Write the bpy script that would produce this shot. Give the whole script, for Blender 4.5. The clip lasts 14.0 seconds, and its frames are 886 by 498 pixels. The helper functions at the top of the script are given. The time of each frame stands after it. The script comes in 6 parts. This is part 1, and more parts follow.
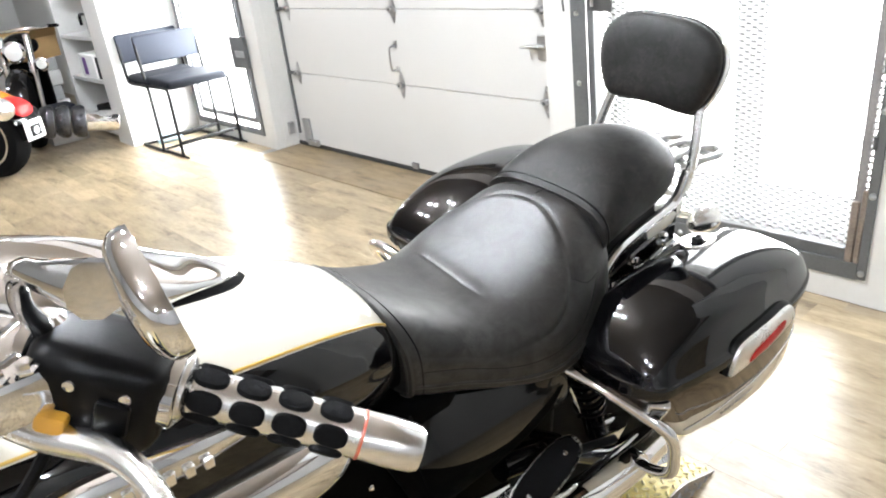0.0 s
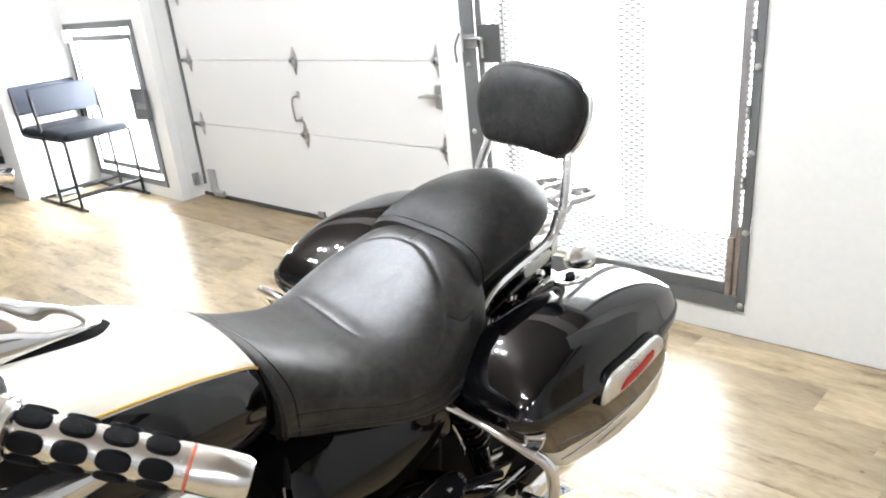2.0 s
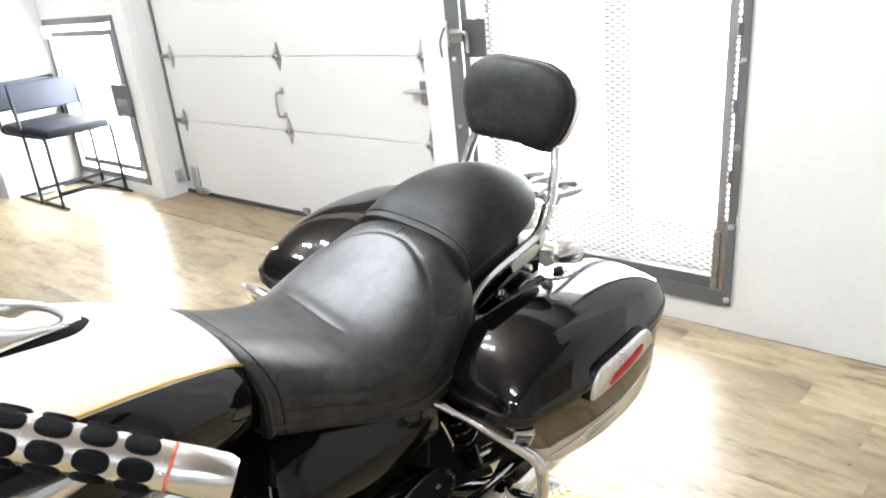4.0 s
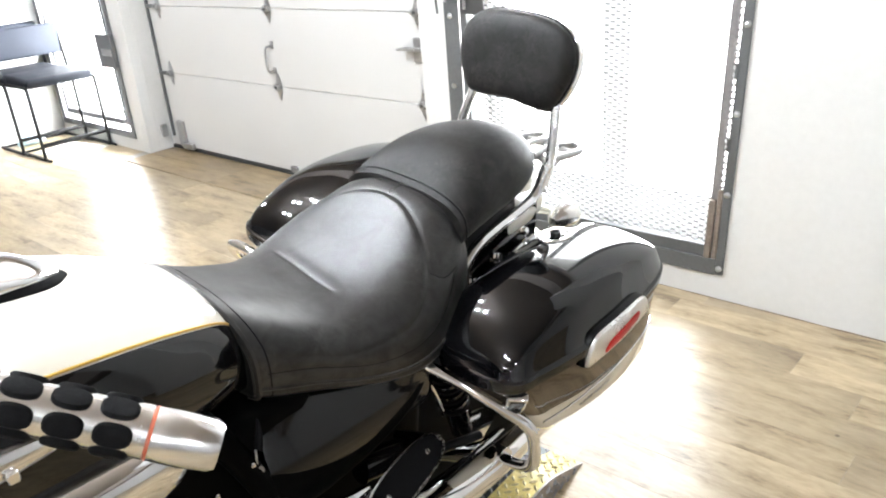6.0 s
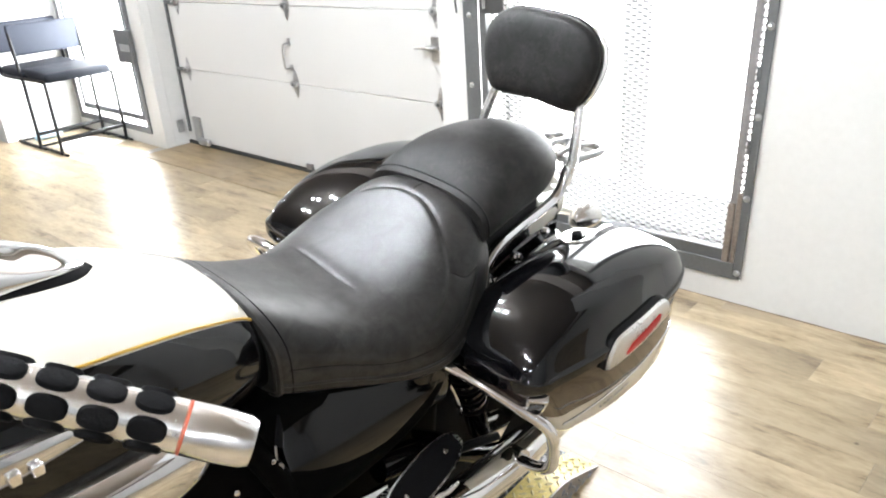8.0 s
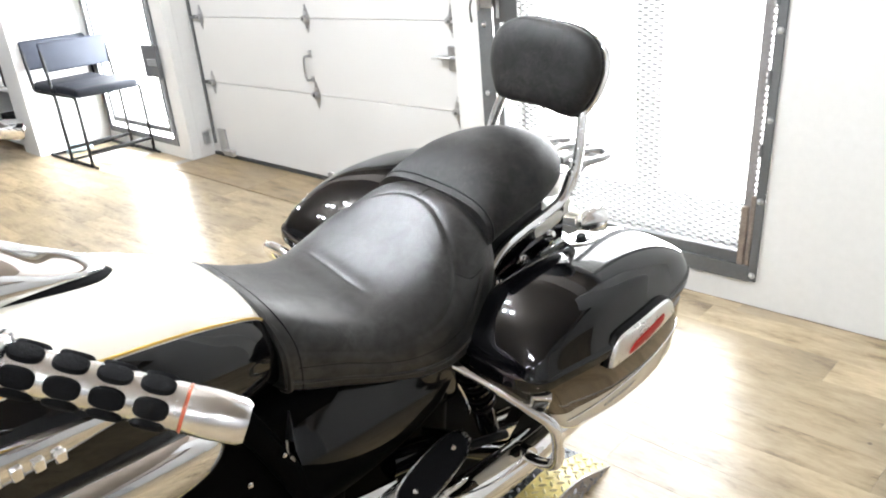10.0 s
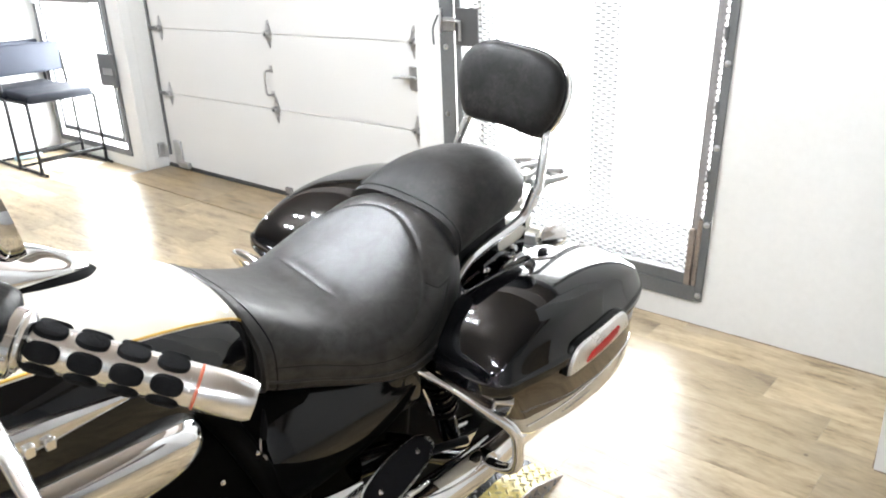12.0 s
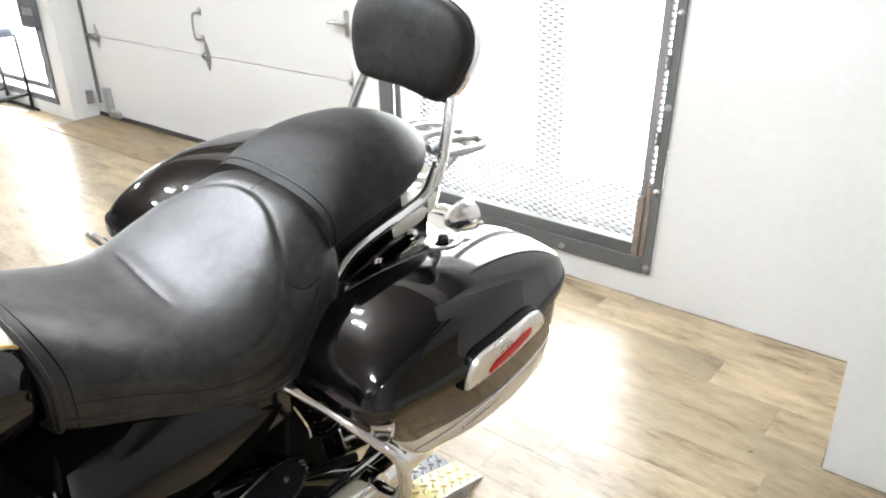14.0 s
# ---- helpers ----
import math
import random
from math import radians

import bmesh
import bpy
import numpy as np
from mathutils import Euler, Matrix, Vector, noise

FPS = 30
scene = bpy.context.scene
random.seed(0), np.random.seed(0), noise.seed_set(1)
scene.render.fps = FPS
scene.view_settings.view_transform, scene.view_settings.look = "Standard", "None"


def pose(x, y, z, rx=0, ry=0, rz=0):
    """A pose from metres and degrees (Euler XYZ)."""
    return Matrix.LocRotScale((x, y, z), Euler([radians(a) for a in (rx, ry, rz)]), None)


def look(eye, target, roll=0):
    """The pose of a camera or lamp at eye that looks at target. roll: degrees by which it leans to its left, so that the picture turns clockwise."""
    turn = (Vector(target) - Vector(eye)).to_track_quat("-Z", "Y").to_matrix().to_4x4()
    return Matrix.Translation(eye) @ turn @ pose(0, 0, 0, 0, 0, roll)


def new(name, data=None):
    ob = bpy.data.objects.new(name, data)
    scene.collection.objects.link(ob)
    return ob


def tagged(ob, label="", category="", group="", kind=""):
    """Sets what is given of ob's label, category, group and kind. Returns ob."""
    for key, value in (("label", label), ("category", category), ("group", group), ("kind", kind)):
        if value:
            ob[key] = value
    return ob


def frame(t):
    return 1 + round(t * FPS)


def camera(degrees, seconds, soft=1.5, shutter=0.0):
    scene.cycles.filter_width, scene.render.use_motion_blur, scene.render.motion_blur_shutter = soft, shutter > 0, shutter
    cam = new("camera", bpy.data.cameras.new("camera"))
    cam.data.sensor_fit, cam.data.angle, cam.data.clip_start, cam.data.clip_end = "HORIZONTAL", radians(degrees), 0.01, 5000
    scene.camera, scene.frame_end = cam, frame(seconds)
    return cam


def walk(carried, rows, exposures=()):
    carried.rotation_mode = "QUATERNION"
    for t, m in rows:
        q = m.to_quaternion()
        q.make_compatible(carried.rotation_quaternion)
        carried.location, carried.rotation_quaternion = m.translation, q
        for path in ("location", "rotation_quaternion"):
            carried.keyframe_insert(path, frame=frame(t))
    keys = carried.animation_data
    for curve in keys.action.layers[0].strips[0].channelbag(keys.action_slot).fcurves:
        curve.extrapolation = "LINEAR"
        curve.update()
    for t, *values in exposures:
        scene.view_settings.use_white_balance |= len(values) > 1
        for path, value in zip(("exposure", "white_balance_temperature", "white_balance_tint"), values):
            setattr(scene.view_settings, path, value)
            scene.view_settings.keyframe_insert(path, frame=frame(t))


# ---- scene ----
cam = camera(59.7, 14.0, 2.0)
PATH = [
    (0, (0.491, 0.111, 1.476), (1.639, 1.552, 0.696), -7.0),
    (0.5, (0.513, 0.083, 1.47), (1.785, 1.435, 0.726), -6.6),
    (1, (0.526, 0.068, 1.466), (1.857, 1.376, 0.748), -6.2),
    (1.5, (0.525, 0.05, 1.467), (1.873, 1.355, 0.773), -6.3),
    (2, (0.521, 0.023, 1.471), (1.855, 1.345, 0.784), -6.2),
    (2.5, (0.518, 0.012, 1.471), (1.853, 1.334, 0.786), -6.7),
    (5, (0.539, 0.068, 1.451), (1.901, 1.338, 0.721), -5.3),
    (5.5, (0.543, 0.079, 1.447), (1.886, 1.348, 0.681), -4.8),
    (6, (0.552, 0.08, 1.437), (1.9, 1.33, 0.649), -4.5),
    (6.5, (0.548, 0.085, 1.441), (1.893, 1.359, 0.686), -5.2),
    (7, (0.546, 0.093, 1.44), (1.889, 1.363, 0.678), -4.7),
    (7.5, (0.545, 0.099, 1.435), (1.882, 1.367, 0.658), -4.3),
    (8, (0.543, 0.101, 1.433), (1.873, 1.371, 0.647), -3.9),
    (10.5, (0.523, 0.017, 1.442), (1.806, 1.352, 0.685), -5.3),
    (11, (0.511, 0.006, 1.44), (1.793, 1.341, 0.682), -4.9),
    (11.5, (0.507, 0.002, 1.441), (1.831, 1.291, 0.676), -4.1),
    (12, (0.456, 0.018, 1.448), (1.851, 1.257, 0.728), -2.4),
    (12.2, (0.427, 0.022, 1.452), (1.868, 1.219, 0.752), -2.3),
    (12.5, (0.375, 0.036, 1.438), (1.858, 1.162, 0.706), -1.8),
    (12.8, (0.367, 0.051, 1.425), (1.873, 1.075, 0.599), -0.7),
    (13, (0.385, 0.059, 1.42), (1.897, 1.04, 0.552), -0.4),
    (13.2, (0.425, 0.073, 1.412), (1.901, 1.065, 0.498), -0.7),
    (13.5, (0.541, 0.078, 1.405), (1.994, 1.121, 0.509), -2.3),
    (13.7, (0.638, 0.07, 1.41), (2.063, 1.211, 0.593), -3.3),
    (14, (0.786, 0.069, 1.417), (2.177, 1.227, 0.566), -1.5),
]
walk(cam, [(t, look(eye, target, roll)) for t, eye, target, roll in PATH])

# ---- light ----
scene.view_settings.exposure = 0.46
world = bpy.data.worlds.new("world")
scene.world = world
world.use_nodes = True
wt = world.node_tree
sky = wt.nodes.new("ShaderNodeTexSky")
sky.sky_type = "NISHITA"
sky.sun_disc = False
sky.sun_elevation, sky.sun_rotation = radians(40), radians(120)
wt.nodes["Background"].inputs["Strength"].default_value = 0.12
wt.links.new(sky.outputs["Color"], wt.nodes["Background"].inputs["Color"])

WALL_X = 3.21          # inner face of the door wall
DOOR_X = 3.40          # inner face of the overhead door
CEIL = 3.05


def area(name, eye, target, size, size_y, watts, colour):
    lamp = bpy.data.lights.new(name, "AREA")
    lamp.shape, lamp.size, lamp.size_y, lamp.energy, lamp.color = "RECTANGLE", size, size_y, watts, colour
    ob = new(name, lamp)
    ob.matrix_world = look(eye, target)
    return ob


area("daylight_gate", (3.62, 1.75, 1.25), (0, 1.75, 0.9), 1.2, 2.1, 150, (0.93, 0.97, 1.0))
area("daylight_window", (3.55, 6.1, 0.75), (0, 6.1, 0.4), 1.1, 1.2, 135, (0.93, 0.97, 1.0))


# ---- materials ----
def mat(name, colour, rough=0.5, metal=0.0, coat=0.0, spec=0.5):
    m = bpy.data.materials.new(name)
    m.use_nodes = True
    b = m.node_tree.nodes["Principled BSDF"]
    b.inputs["Base Color"].default_value = (*colour, 1)
    b.inputs["Roughness"].default_value = rough
    b.inputs["Metallic"].default_value = metal
    b.inputs["Coat Weight"].default_value = coat
    b.inputs["Coat Roughness"].default_value = 0.02
    b.inputs["Specular IOR Level"].default_value = spec
    return m


def grain(m, amount=0.15, scale=6.0, fine=60.0, bump=0.0, rough_by=0.1, stretch=(1, 1, 1), island=0.0, random_by=0.0):
    """Colour, roughness and relief that vary at two scales."""
    t = m.node_tree
    n, l = t.nodes, t.links
    b = n["Principled BSDF"]
    base = tuple(b.inputs["Base Color"].default_value)[:3]
    rough = b.inputs["Roughness"].default_value
    co = n.new("ShaderNodeTexCoord")
    mp = n.new("ShaderNodeMapping")
    mp.inputs["Scale"].default_value = stretch
    l.new(co.outputs["Object"], mp.inputs["Vector"])
    big, small = n.new("ShaderNodeTexNoise"), n.new("ShaderNodeTexNoise")
    big.inputs["Scale"].default_value, small.inputs["Scale"].default_value = scale, fine
    big.inputs["Detail"].default_value, small.inputs["Detail"].default_value = 4, 6
    for q in (big, small):
        l.new(mp.outputs["Vector"], q.inputs["Vector"])
    mixed = n.new("ShaderNodeMath")
    mixed.operation = "ADD"
    l.new(big.outputs["Fac"], mixed.inputs[0])
    l.new(small.outputs["Fac"], mixed.inputs[1])
    ramp = n.new("ShaderNodeMapRange")
    ramp.inputs["From Min"].default_value, ramp.inputs["From Max"].default_value = 0.6, 1.4
    ramp.inputs["To Min"].default_value, ramp.inputs["To Max"].default_value = 1 - amount, 1 + amount
    l.new(mixed.outputs[0], ramp.inputs["Value"])
    last = ramp.outputs["Result"]
    if random_by:
        info = n.new("ShaderNodeObjectInfo")
        r2 = n.new("ShaderNodeMapRange")
        r2.inputs["To Min"].default_value, r2.inputs["To Max"].default_value = 1 - random_by, 1 + random_by
        l.new(info.outputs["Random"], r2.inputs["Value"])
        mul = n.new("ShaderNodeMath")
        mul.operation = "MULTIPLY"
        l.new(last, mul.inputs[0])
        l.new(r2.outputs["Result"], mul.inputs[1])
        last = mul.outputs[0]
    col = n.new("ShaderNodeVectorMath")
    col.operation = "SCALE"
    col.inputs[0].default_value = base
    l.new(last, col.inputs["Scale"])
    l.new(col.outputs["Vector"], b.inputs["Base Color"])
    rr = n.new("ShaderNodeMapRange")
    rr.inputs["From Min"].default_value, rr.inputs["From Max"].default_value = 0.6, 1.4
    rr.inputs["To Min"].default_value, rr.inputs["To Max"].default_value = max(0, rough - rough_by), min(1, rough + rough_by)
    l.new(mixed.outputs[0], rr.inputs["Value"])
    l.new(rr.outputs["Result"], b.inputs["Roughness"])
    if bump:
        bp = n.new("ShaderNodeBump")
        bp.inputs["Strength"].default_value = bump
        bp.inputs["Distance"].default_value = 0.002
        l.new(small.outputs["Fac"], bp.inputs["Height"])
        l.new(bp.outputs["Normal"], b.inputs["Normal"])
    return m


def leather(name, rough, gloss=0.54, wear=1.0):
    """Smooth black leather, polished by use: cloudy scuffs that are paler and duller, fine pores."""
    m = mat(name, (0.006, 0.006, 0.0065), rough, spec=gloss)
    t = m.node_tree
    n, l = t.nodes, t.links
    b = n["Principled BSDF"]
    co = n.new("ShaderNodeTexCoord")

    def noise_at(scale, detail, warp=0.0):
        q = n.new("ShaderNodeTexNoise")
        q.inputs["Scale"].default_value, q.inputs["Detail"].default_value = scale, detail
        q.inputs["Roughness"].default_value, q.inputs["Distortion"].default_value = 0.62, warp
        l.new(co.outputs["Object"], q.inputs["Vector"])
        return q.outputs["Fac"]

    def to(value, a, b_, c, d):
        r = n.new("ShaderNodeMapRange")
        for key, v in zip(("From Min", "From Max", "To Min", "To Max"), (a, b_, c, d)):
            r.inputs[key].default_value = v
        l.new(value, r.inputs["Value"])
        return r.outputs["Result"]
    b.inputs["Sheen Weight"].default_value, b.inputs["Sheen Roughness"].default_value = 0.012, 0.45
    cloud, pores = noise_at(9, 4), noise_at(650, 3)
    col = n.new("ShaderNodeVectorMath")
    col.operation = "SCALE"
    col.inputs[0].default_value = (0.0050, 0.0045, 0.0042)
    # worn bloom: soft patches broken up by fine rubbed marks
    rub = n.new("ShaderNodeMath")
    rub.operation = "MULTIPLY"
    l.new(to(noise_at(11, 5, 0.9), 0.44, 0.64, 0.0, 1.0), rub.inputs[0])
    l.new(to(noise_at(90, 7, 1.4), 0.44, 0.66, 0.0, 7.0 * wear), rub.inputs[1])
    worn = n.new("ShaderNodeMath")
    worn.operation = "ADD"
    l.new(to(cloud, 0.40, 0.70, 0.9, 1.7), worn.inputs[0])
    l.new(rub.outputs[0], worn.inputs[1])
    l.new(worn.outputs[0], col.inputs["Scale"])
    l.new(col.outputs["Vector"], b.inputs["Base Color"])
    l.new(to(cloud, 0.35, 0.70, rough - 0.03, rough + 0.06), b.inputs["Roughness"])
    l.new(to(noise_at(22, 7, 0.8), 0.36, 0.66, gloss * 0.78, gloss * 1.2), b.inputs["Specular IOR Level"])
    bp = n.new("ShaderNodeBump")
    bp.inputs["Strength"].default_value, bp.inputs["Distance"].default_value = 0.30, 0.001
    tall = n.new("ShaderNodeMath")
    tall.operation = "MULTIPLY_ADD"
    tall.inputs[1].default_value = 1.5
    l.new(noise_at(70, 5, 0.8), tall.inputs[0])
    l.new(pores, tall.inputs[2])
    l.new(tall.outputs[0], bp.inputs["Height"])
    l.new(bp.outputs["Normal"], b.inputs["Normal"])
    return m


M_WALL = grain(mat("wall_paint", (0.58, 0.576, 0.560), 0.55), 0.045, 0.9, 40, 0.15, 0.08)
M_CEIL = grain(mat("ceiling_boards", (0.34, 0.30, 0.27), 0.8), 0.08, 1.5, 30, 0.1)
M_DIM = grain(mat("grey_block_wall", (0.41, 0.41, 0.41), 0.8), 0.1, 1.5, 30, 0.2)
M_DOOR = grain(mat("door_enamel", (0.54, 0.534, 0.52), 0.42), 0.035, 2.0, 120, 0.25, 0.08)
M_GALV = grain(mat("galvanised_steel", (0.42, 0.42, 0.42), 0.42, 0.9), 0.25, 20, 160, 0.1)
M_STEEL = grain(mat("grey_painted_steel", (0.085, 0.088, 0.09), 0.5), 0.2, 8, 80, 0.2)
M_LEAF = grain(mat("grey_zinc_frame", (0.20, 0.19, 0.19), 0.5, 0.2), 0.25, 10, 90, 0.2)
M_MESH = grain(mat("expanded_steel", (0.07, 0.07, 0.07), 0.5, 0.3), 0.15, 8, 80)
M_RUST = grain(mat("rusty_hinge", (0.17, 0.135, 0.11), 0.7), 0.4, 20, 120, 0.4)
M_SEAL = grain(mat("rubber_seal", (0.03, 0.03, 0.03), 0.7), 0.2)
M_LEATHER = leather("black_leather", 0.44, 0.62, 0.45)
M_LEATHER3 = leather("black_matte_leather", 0.57, 0.33, 0.5)
M_LEATHER2 = grain(mat("black_leather_side", (0.004, 0.004, 0.0045), 0.45, spec=0.17), 0.3, 9, 500, 0.15, 0.08)
M_BLACK = grain(mat("black_gloss_paint", (0.002, 0.002, 0.0024), 0.04, 0, 0.0, 0.5), 0.2, 4, 60, 0.0, 0.02)
M_CREAM = grain(mat("cream_gloss_paint", (0.66, 0.63, 0.545), 0.10, 0, 1.0), 0.02, 4, 60, 0.0, 0.02)
M_GOLD = mat("gold_pinstripe", (0.60, 0.38, 0.07), 0.3)
M_CHROME = grain(mat("chrome", (0.86, 0.86, 0.87), 0.05, 1.0), 0.03, 6, 80, 0.0, 0.03)
M_GLASS = mat("mirror_glass", (0.92, 0.93, 0.94), 0.01, 1.0)
M_SMOKED = grain(mat("smoked_chrome", (0.15, 0.133, 0.118), 0.07, 1.0), 0.08, 9, 80, 0.0, 0.03)
M_ALU = grain(mat("satin_aluminium", (0.88, 0.87, 0.86), 0.24, 1.0), 0.05, 12, 200, 0.05, 0.06)
M_PLASTIC = grain(mat("black_plastic", (0.003, 0.003, 0.0034), 0.36, spec=0.14), 0.2, 10, 200, 0.1, 0.1)
M_RUBBER = grain(mat("black_rubber", (0.006, 0.006, 0.0065), 0.75, spec=0.06), 0.25, 20, 300, 0.4, 0.1)
M_CAST = grain(mat("black_cast_metal", (0.0016, 0.0016, 0.0018), 0.5, spec=0.02), 0.3, 20, 300, 0.3, 0.1)
M_RED = mat("red_lens", (0.50, 0.025, 0.025), 0.4, 0, 0.0, 0.25)
M_CLEARCAST = grain(mat("satin_silver_cast", (0.80, 0.80, 0.79), 0.30, 0.85), 0.08, 12, 200, 0.05, 0.08)
M_CLEAR = mat("frosted_lens", (0.75, 0.75, 0.73), 0.15, 0, 1.0)
M_AMBER = mat("amber_lens", (0.75, 0.38, 0.05), 0.15, 0, 1.0)
M_TREAD = grain(mat("dark_tread_plate", (0.045, 0.047, 0.05), 0.42, 0.3), 0.35, 9, 90, 0.2, 0.12)
M_LUG = grain(mat("worn_tread_lug", (0.30, 0.30, 0.31), 0.32, 0.8), 0.35, 30, 120, 0.1, 0.1)
M_SKIRT = grain(mat("grey_tread_side", (0.33, 0.295, 0.265), 0.42, 0.6), 0.35, 12, 90, 0.2, 0.12)
M_YELLOW_LUG = grain(mat("worn_yellow_lug", (0.84, 0.73, 0.38), 0.34, 0.15), 0.25, 40, 160, 0.1, 0.1)
M_YELLOW = grain(mat("yellow_tread_plate", (0.76, 0.62, 0.22), 0.42), 0.30, 14, 120, 0.2, 0.12)
M_VINYL = grain(mat("blue_grey_vinyl", (0.026, 0.031, 0.045), 0.6, spec=0.3), 0.15, 10, 200, 0.2)
# copy of the chair vinyl, darkened to offset the glare on the seats
M_VINYL_DARKENED = grain(mat("darkened_seat_vinyl", (0.014, 0.016, 0.022), 0.65, spec=0.15), 0.15, 10, 200, 0.2)
M_TUBE = grain(mat("black_tube", (0.008, 0.008, 0.0085), 0.45, spec=0.2), 0.2)
M_CARD = grain(mat("cardboard", (0.42, 0.27, 0.12), 0.85), 0.12, 8, 80)
M_BLUE = mat("satin_blue", (0.08, 0.35, 0.55), 0.3, 0.4)
M_LINE = mat("red_line", (0.55, 0.12, 0.06), 0.4)
M_ORANGE = mat("orange_gloss_paint", (0.60, 0.16, 0.02), 0.12, 0, 1.0)
M_PAPER = grain(mat("paper_white", (0.75, 0.75, 0.73), 0.8), 0.06)
M_PURPLE = mat("purple_print", (0.13, 0.05, 0.22), 0.5)
M_FRAME = grain(mat("white_aluminium_frame", (0.72, 0.72, 0.72), 0.4), 0.04)


def glow(name, colour, strength):
    m = bpy.data.materials.new(name)
    m.use_nodes = True
    t = m.node_tree
    t.nodes.remove(t.nodes["Principled BSDF"])
    e = t.nodes.new("ShaderNodeEmission")
    e.inputs["Color"].default_value, e.inputs["Strength"].default_value = (*colour, 1), strength
    t.links.new(e.outputs[0], t.nodes["Material Output"].inputs["Surface"])
    return m


M_TUBE_LIGHT = glow("lamp_glass", (0.90, 0.96, 1.03), 820.0)
M_OUTSIDE = glow("bright_outdoors", (1.0, 1.0, 1.0), 8.0)


def plank_material(name, dark, mid, light):
    """Wood-look vinyl: long streaks, grey patches and small dark flecks, shifted plank by plank."""
    m = mat(name, mid, 0.28)
    t = m.node_tree
    n, l = t.nodes, t.links
    b = n["Principled BSDF"]
    geo, info = n.new("ShaderNodeNewGeometry"), n.new("ShaderNodeObjectInfo")
    mp = n.new("ShaderNodeMapping")
    mp.inputs["Scale"].default_value = (9.0, 2.3, 1)
    l.new(geo.outputs["Position"], mp.inputs["Vector"])
    seed = n.new("ShaderNodeMath")
    seed.operation, seed.inputs[1].default_value = "MULTIPLY", 40.0
    l.new(info.outputs["Random"], seed.inputs[0])

    def noise_at(scale, detail, rough=0.6, mapped=True):
        q = n.new("ShaderNodeTexNoise")
        q.noise_dimensions = "4D"
        q.inputs["Scale"].default_value, q.inputs["Detail"].default_value, q.inputs["Roughness"].default_value = scale, detail, rough
        l.new(mp.outputs["Vector"] if mapped else geo.outputs["Position"], q.inputs["Vector"])
        l.new(seed.outputs[0], q.inputs["W"])
        return q.outputs["Fac"]
    streak, fine, patch = noise_at(1.6, 5), noise_at(9.0, 6, 0.7), noise_at(2.2, 3, 0.5, False)
    mix1 = n.new("ShaderNodeMath")
    mix1.operation, mix1.inputs[1].default_value = "MULTIPLY_ADD", 0.52
    l.new(fine, mix1.inputs[0])
    l.new(streak, mix1.inputs[2])
    ramp = n.new("ShaderNodeValToRGB")
    e = ramp.color_ramp.elements
    e[0].position, e[0].color = 0.54, (*dark, 1)
    e[1].position, e[1].color = 0.90, (*light, 1)
    k = e.new(0.70)
    k.color = (*mid, 1)
    l.new(mix1.outputs[0], ramp.inputs["Fac"])
    grey = n.new("ShaderNodeMix")
    grey.data_type, grey.blend_type = "RGBA", "MIX"
    fac = n.new("ShaderNodeMapRange")
    fac.inputs["From Min"].default_value, fac.inputs["From Max"].default_value = 0.48, 0.68
    fac.inputs["To Max"].default_value = 0.55
    l.new(patch, fac.inputs["Value"])
    l.new(fac.outputs["Result"], grey.inputs["Factor"])
    l.new(ramp.outputs["Color"], grey.inputs["A"])
    grey.inputs["B"].default_value = (0.29, 0.235, 0.168, 1)
    fleck = n.new("ShaderNodeTexVoronoi")
    fleck.inputs["Scale"].default_value = 5.5
    l.new(geo.outputs["Position"], fleck.inputs["Vector"])
    ff = n.new("ShaderNodeMapRange")
    ff.inputs["From Min"].default_value, ff.inputs["From Max"].default_value = 0.015, 0.05
    ff.inputs["To Min"].default_value = 0.35
    l.new(fleck.outputs["Distance"], ff.inputs["Value"])
    # short broken dark marks, as of knots and dents
    dent = n.new("ShaderNodeMapRange")
    dent.inputs["From Min"].default_value, dent.inputs["From Max"].default_value = 0.66, 0.74
    dent.inputs["To Min"].default_value, dent.inputs["To Max"].default_value = 1.0, 0.45
    l.new(noise_at(5.2, 4, 0.75), dent.inputs["Value"])
    marks = n.new("ShaderNodeMath")
    marks.operation = "MULTIPLY"
    l.new(ff.outputs["Result"], marks.inputs[0])
    l.new(dent.outputs["Result"], marks.inputs[1])
    tone = n.new("ShaderNodeMapRange")
    tone.inputs["To Min"].default_value, tone.inputs["To Max"].default_value = 0.80, 1.15
    l.new(info.outputs["Random"], tone.inputs["Value"])
    mul = n.new("ShaderNodeMath")
    mul.operation = "MULTIPLY"
    l.new(marks.outputs[0], mul.inputs[0])
    l.new(tone.outputs["Result"], mul.inputs[1])
    col = n.new("ShaderNodeVectorMath")
    col.operation = "SCALE"
    l.new(grey.outputs["Result"], col.inputs[0])
    l.new(mul.outputs[0], col.inputs["Scale"])
    l.new(col.outputs["Vector"], b.inputs["Base Color"])
    rr = n.new("ShaderNodeMapRange")
    rr.inputs["To Min"].default_value, rr.inputs["To Max"].default_value = 0.24, 0.44
    l.new(patch, rr.inputs["Value"])
    l.new(rr.outputs["Result"], b.inputs["Roughness"])
    bp = n.new("ShaderNodeBump")
    bp.inputs["Strength"].default_value, bp.inputs["Distance"].default_value = 0.12, 0.002
    l.new(fine, bp.inputs["Height"])
    l.new(bp.outputs["Normal"], b.inputs["Normal"])
    return m


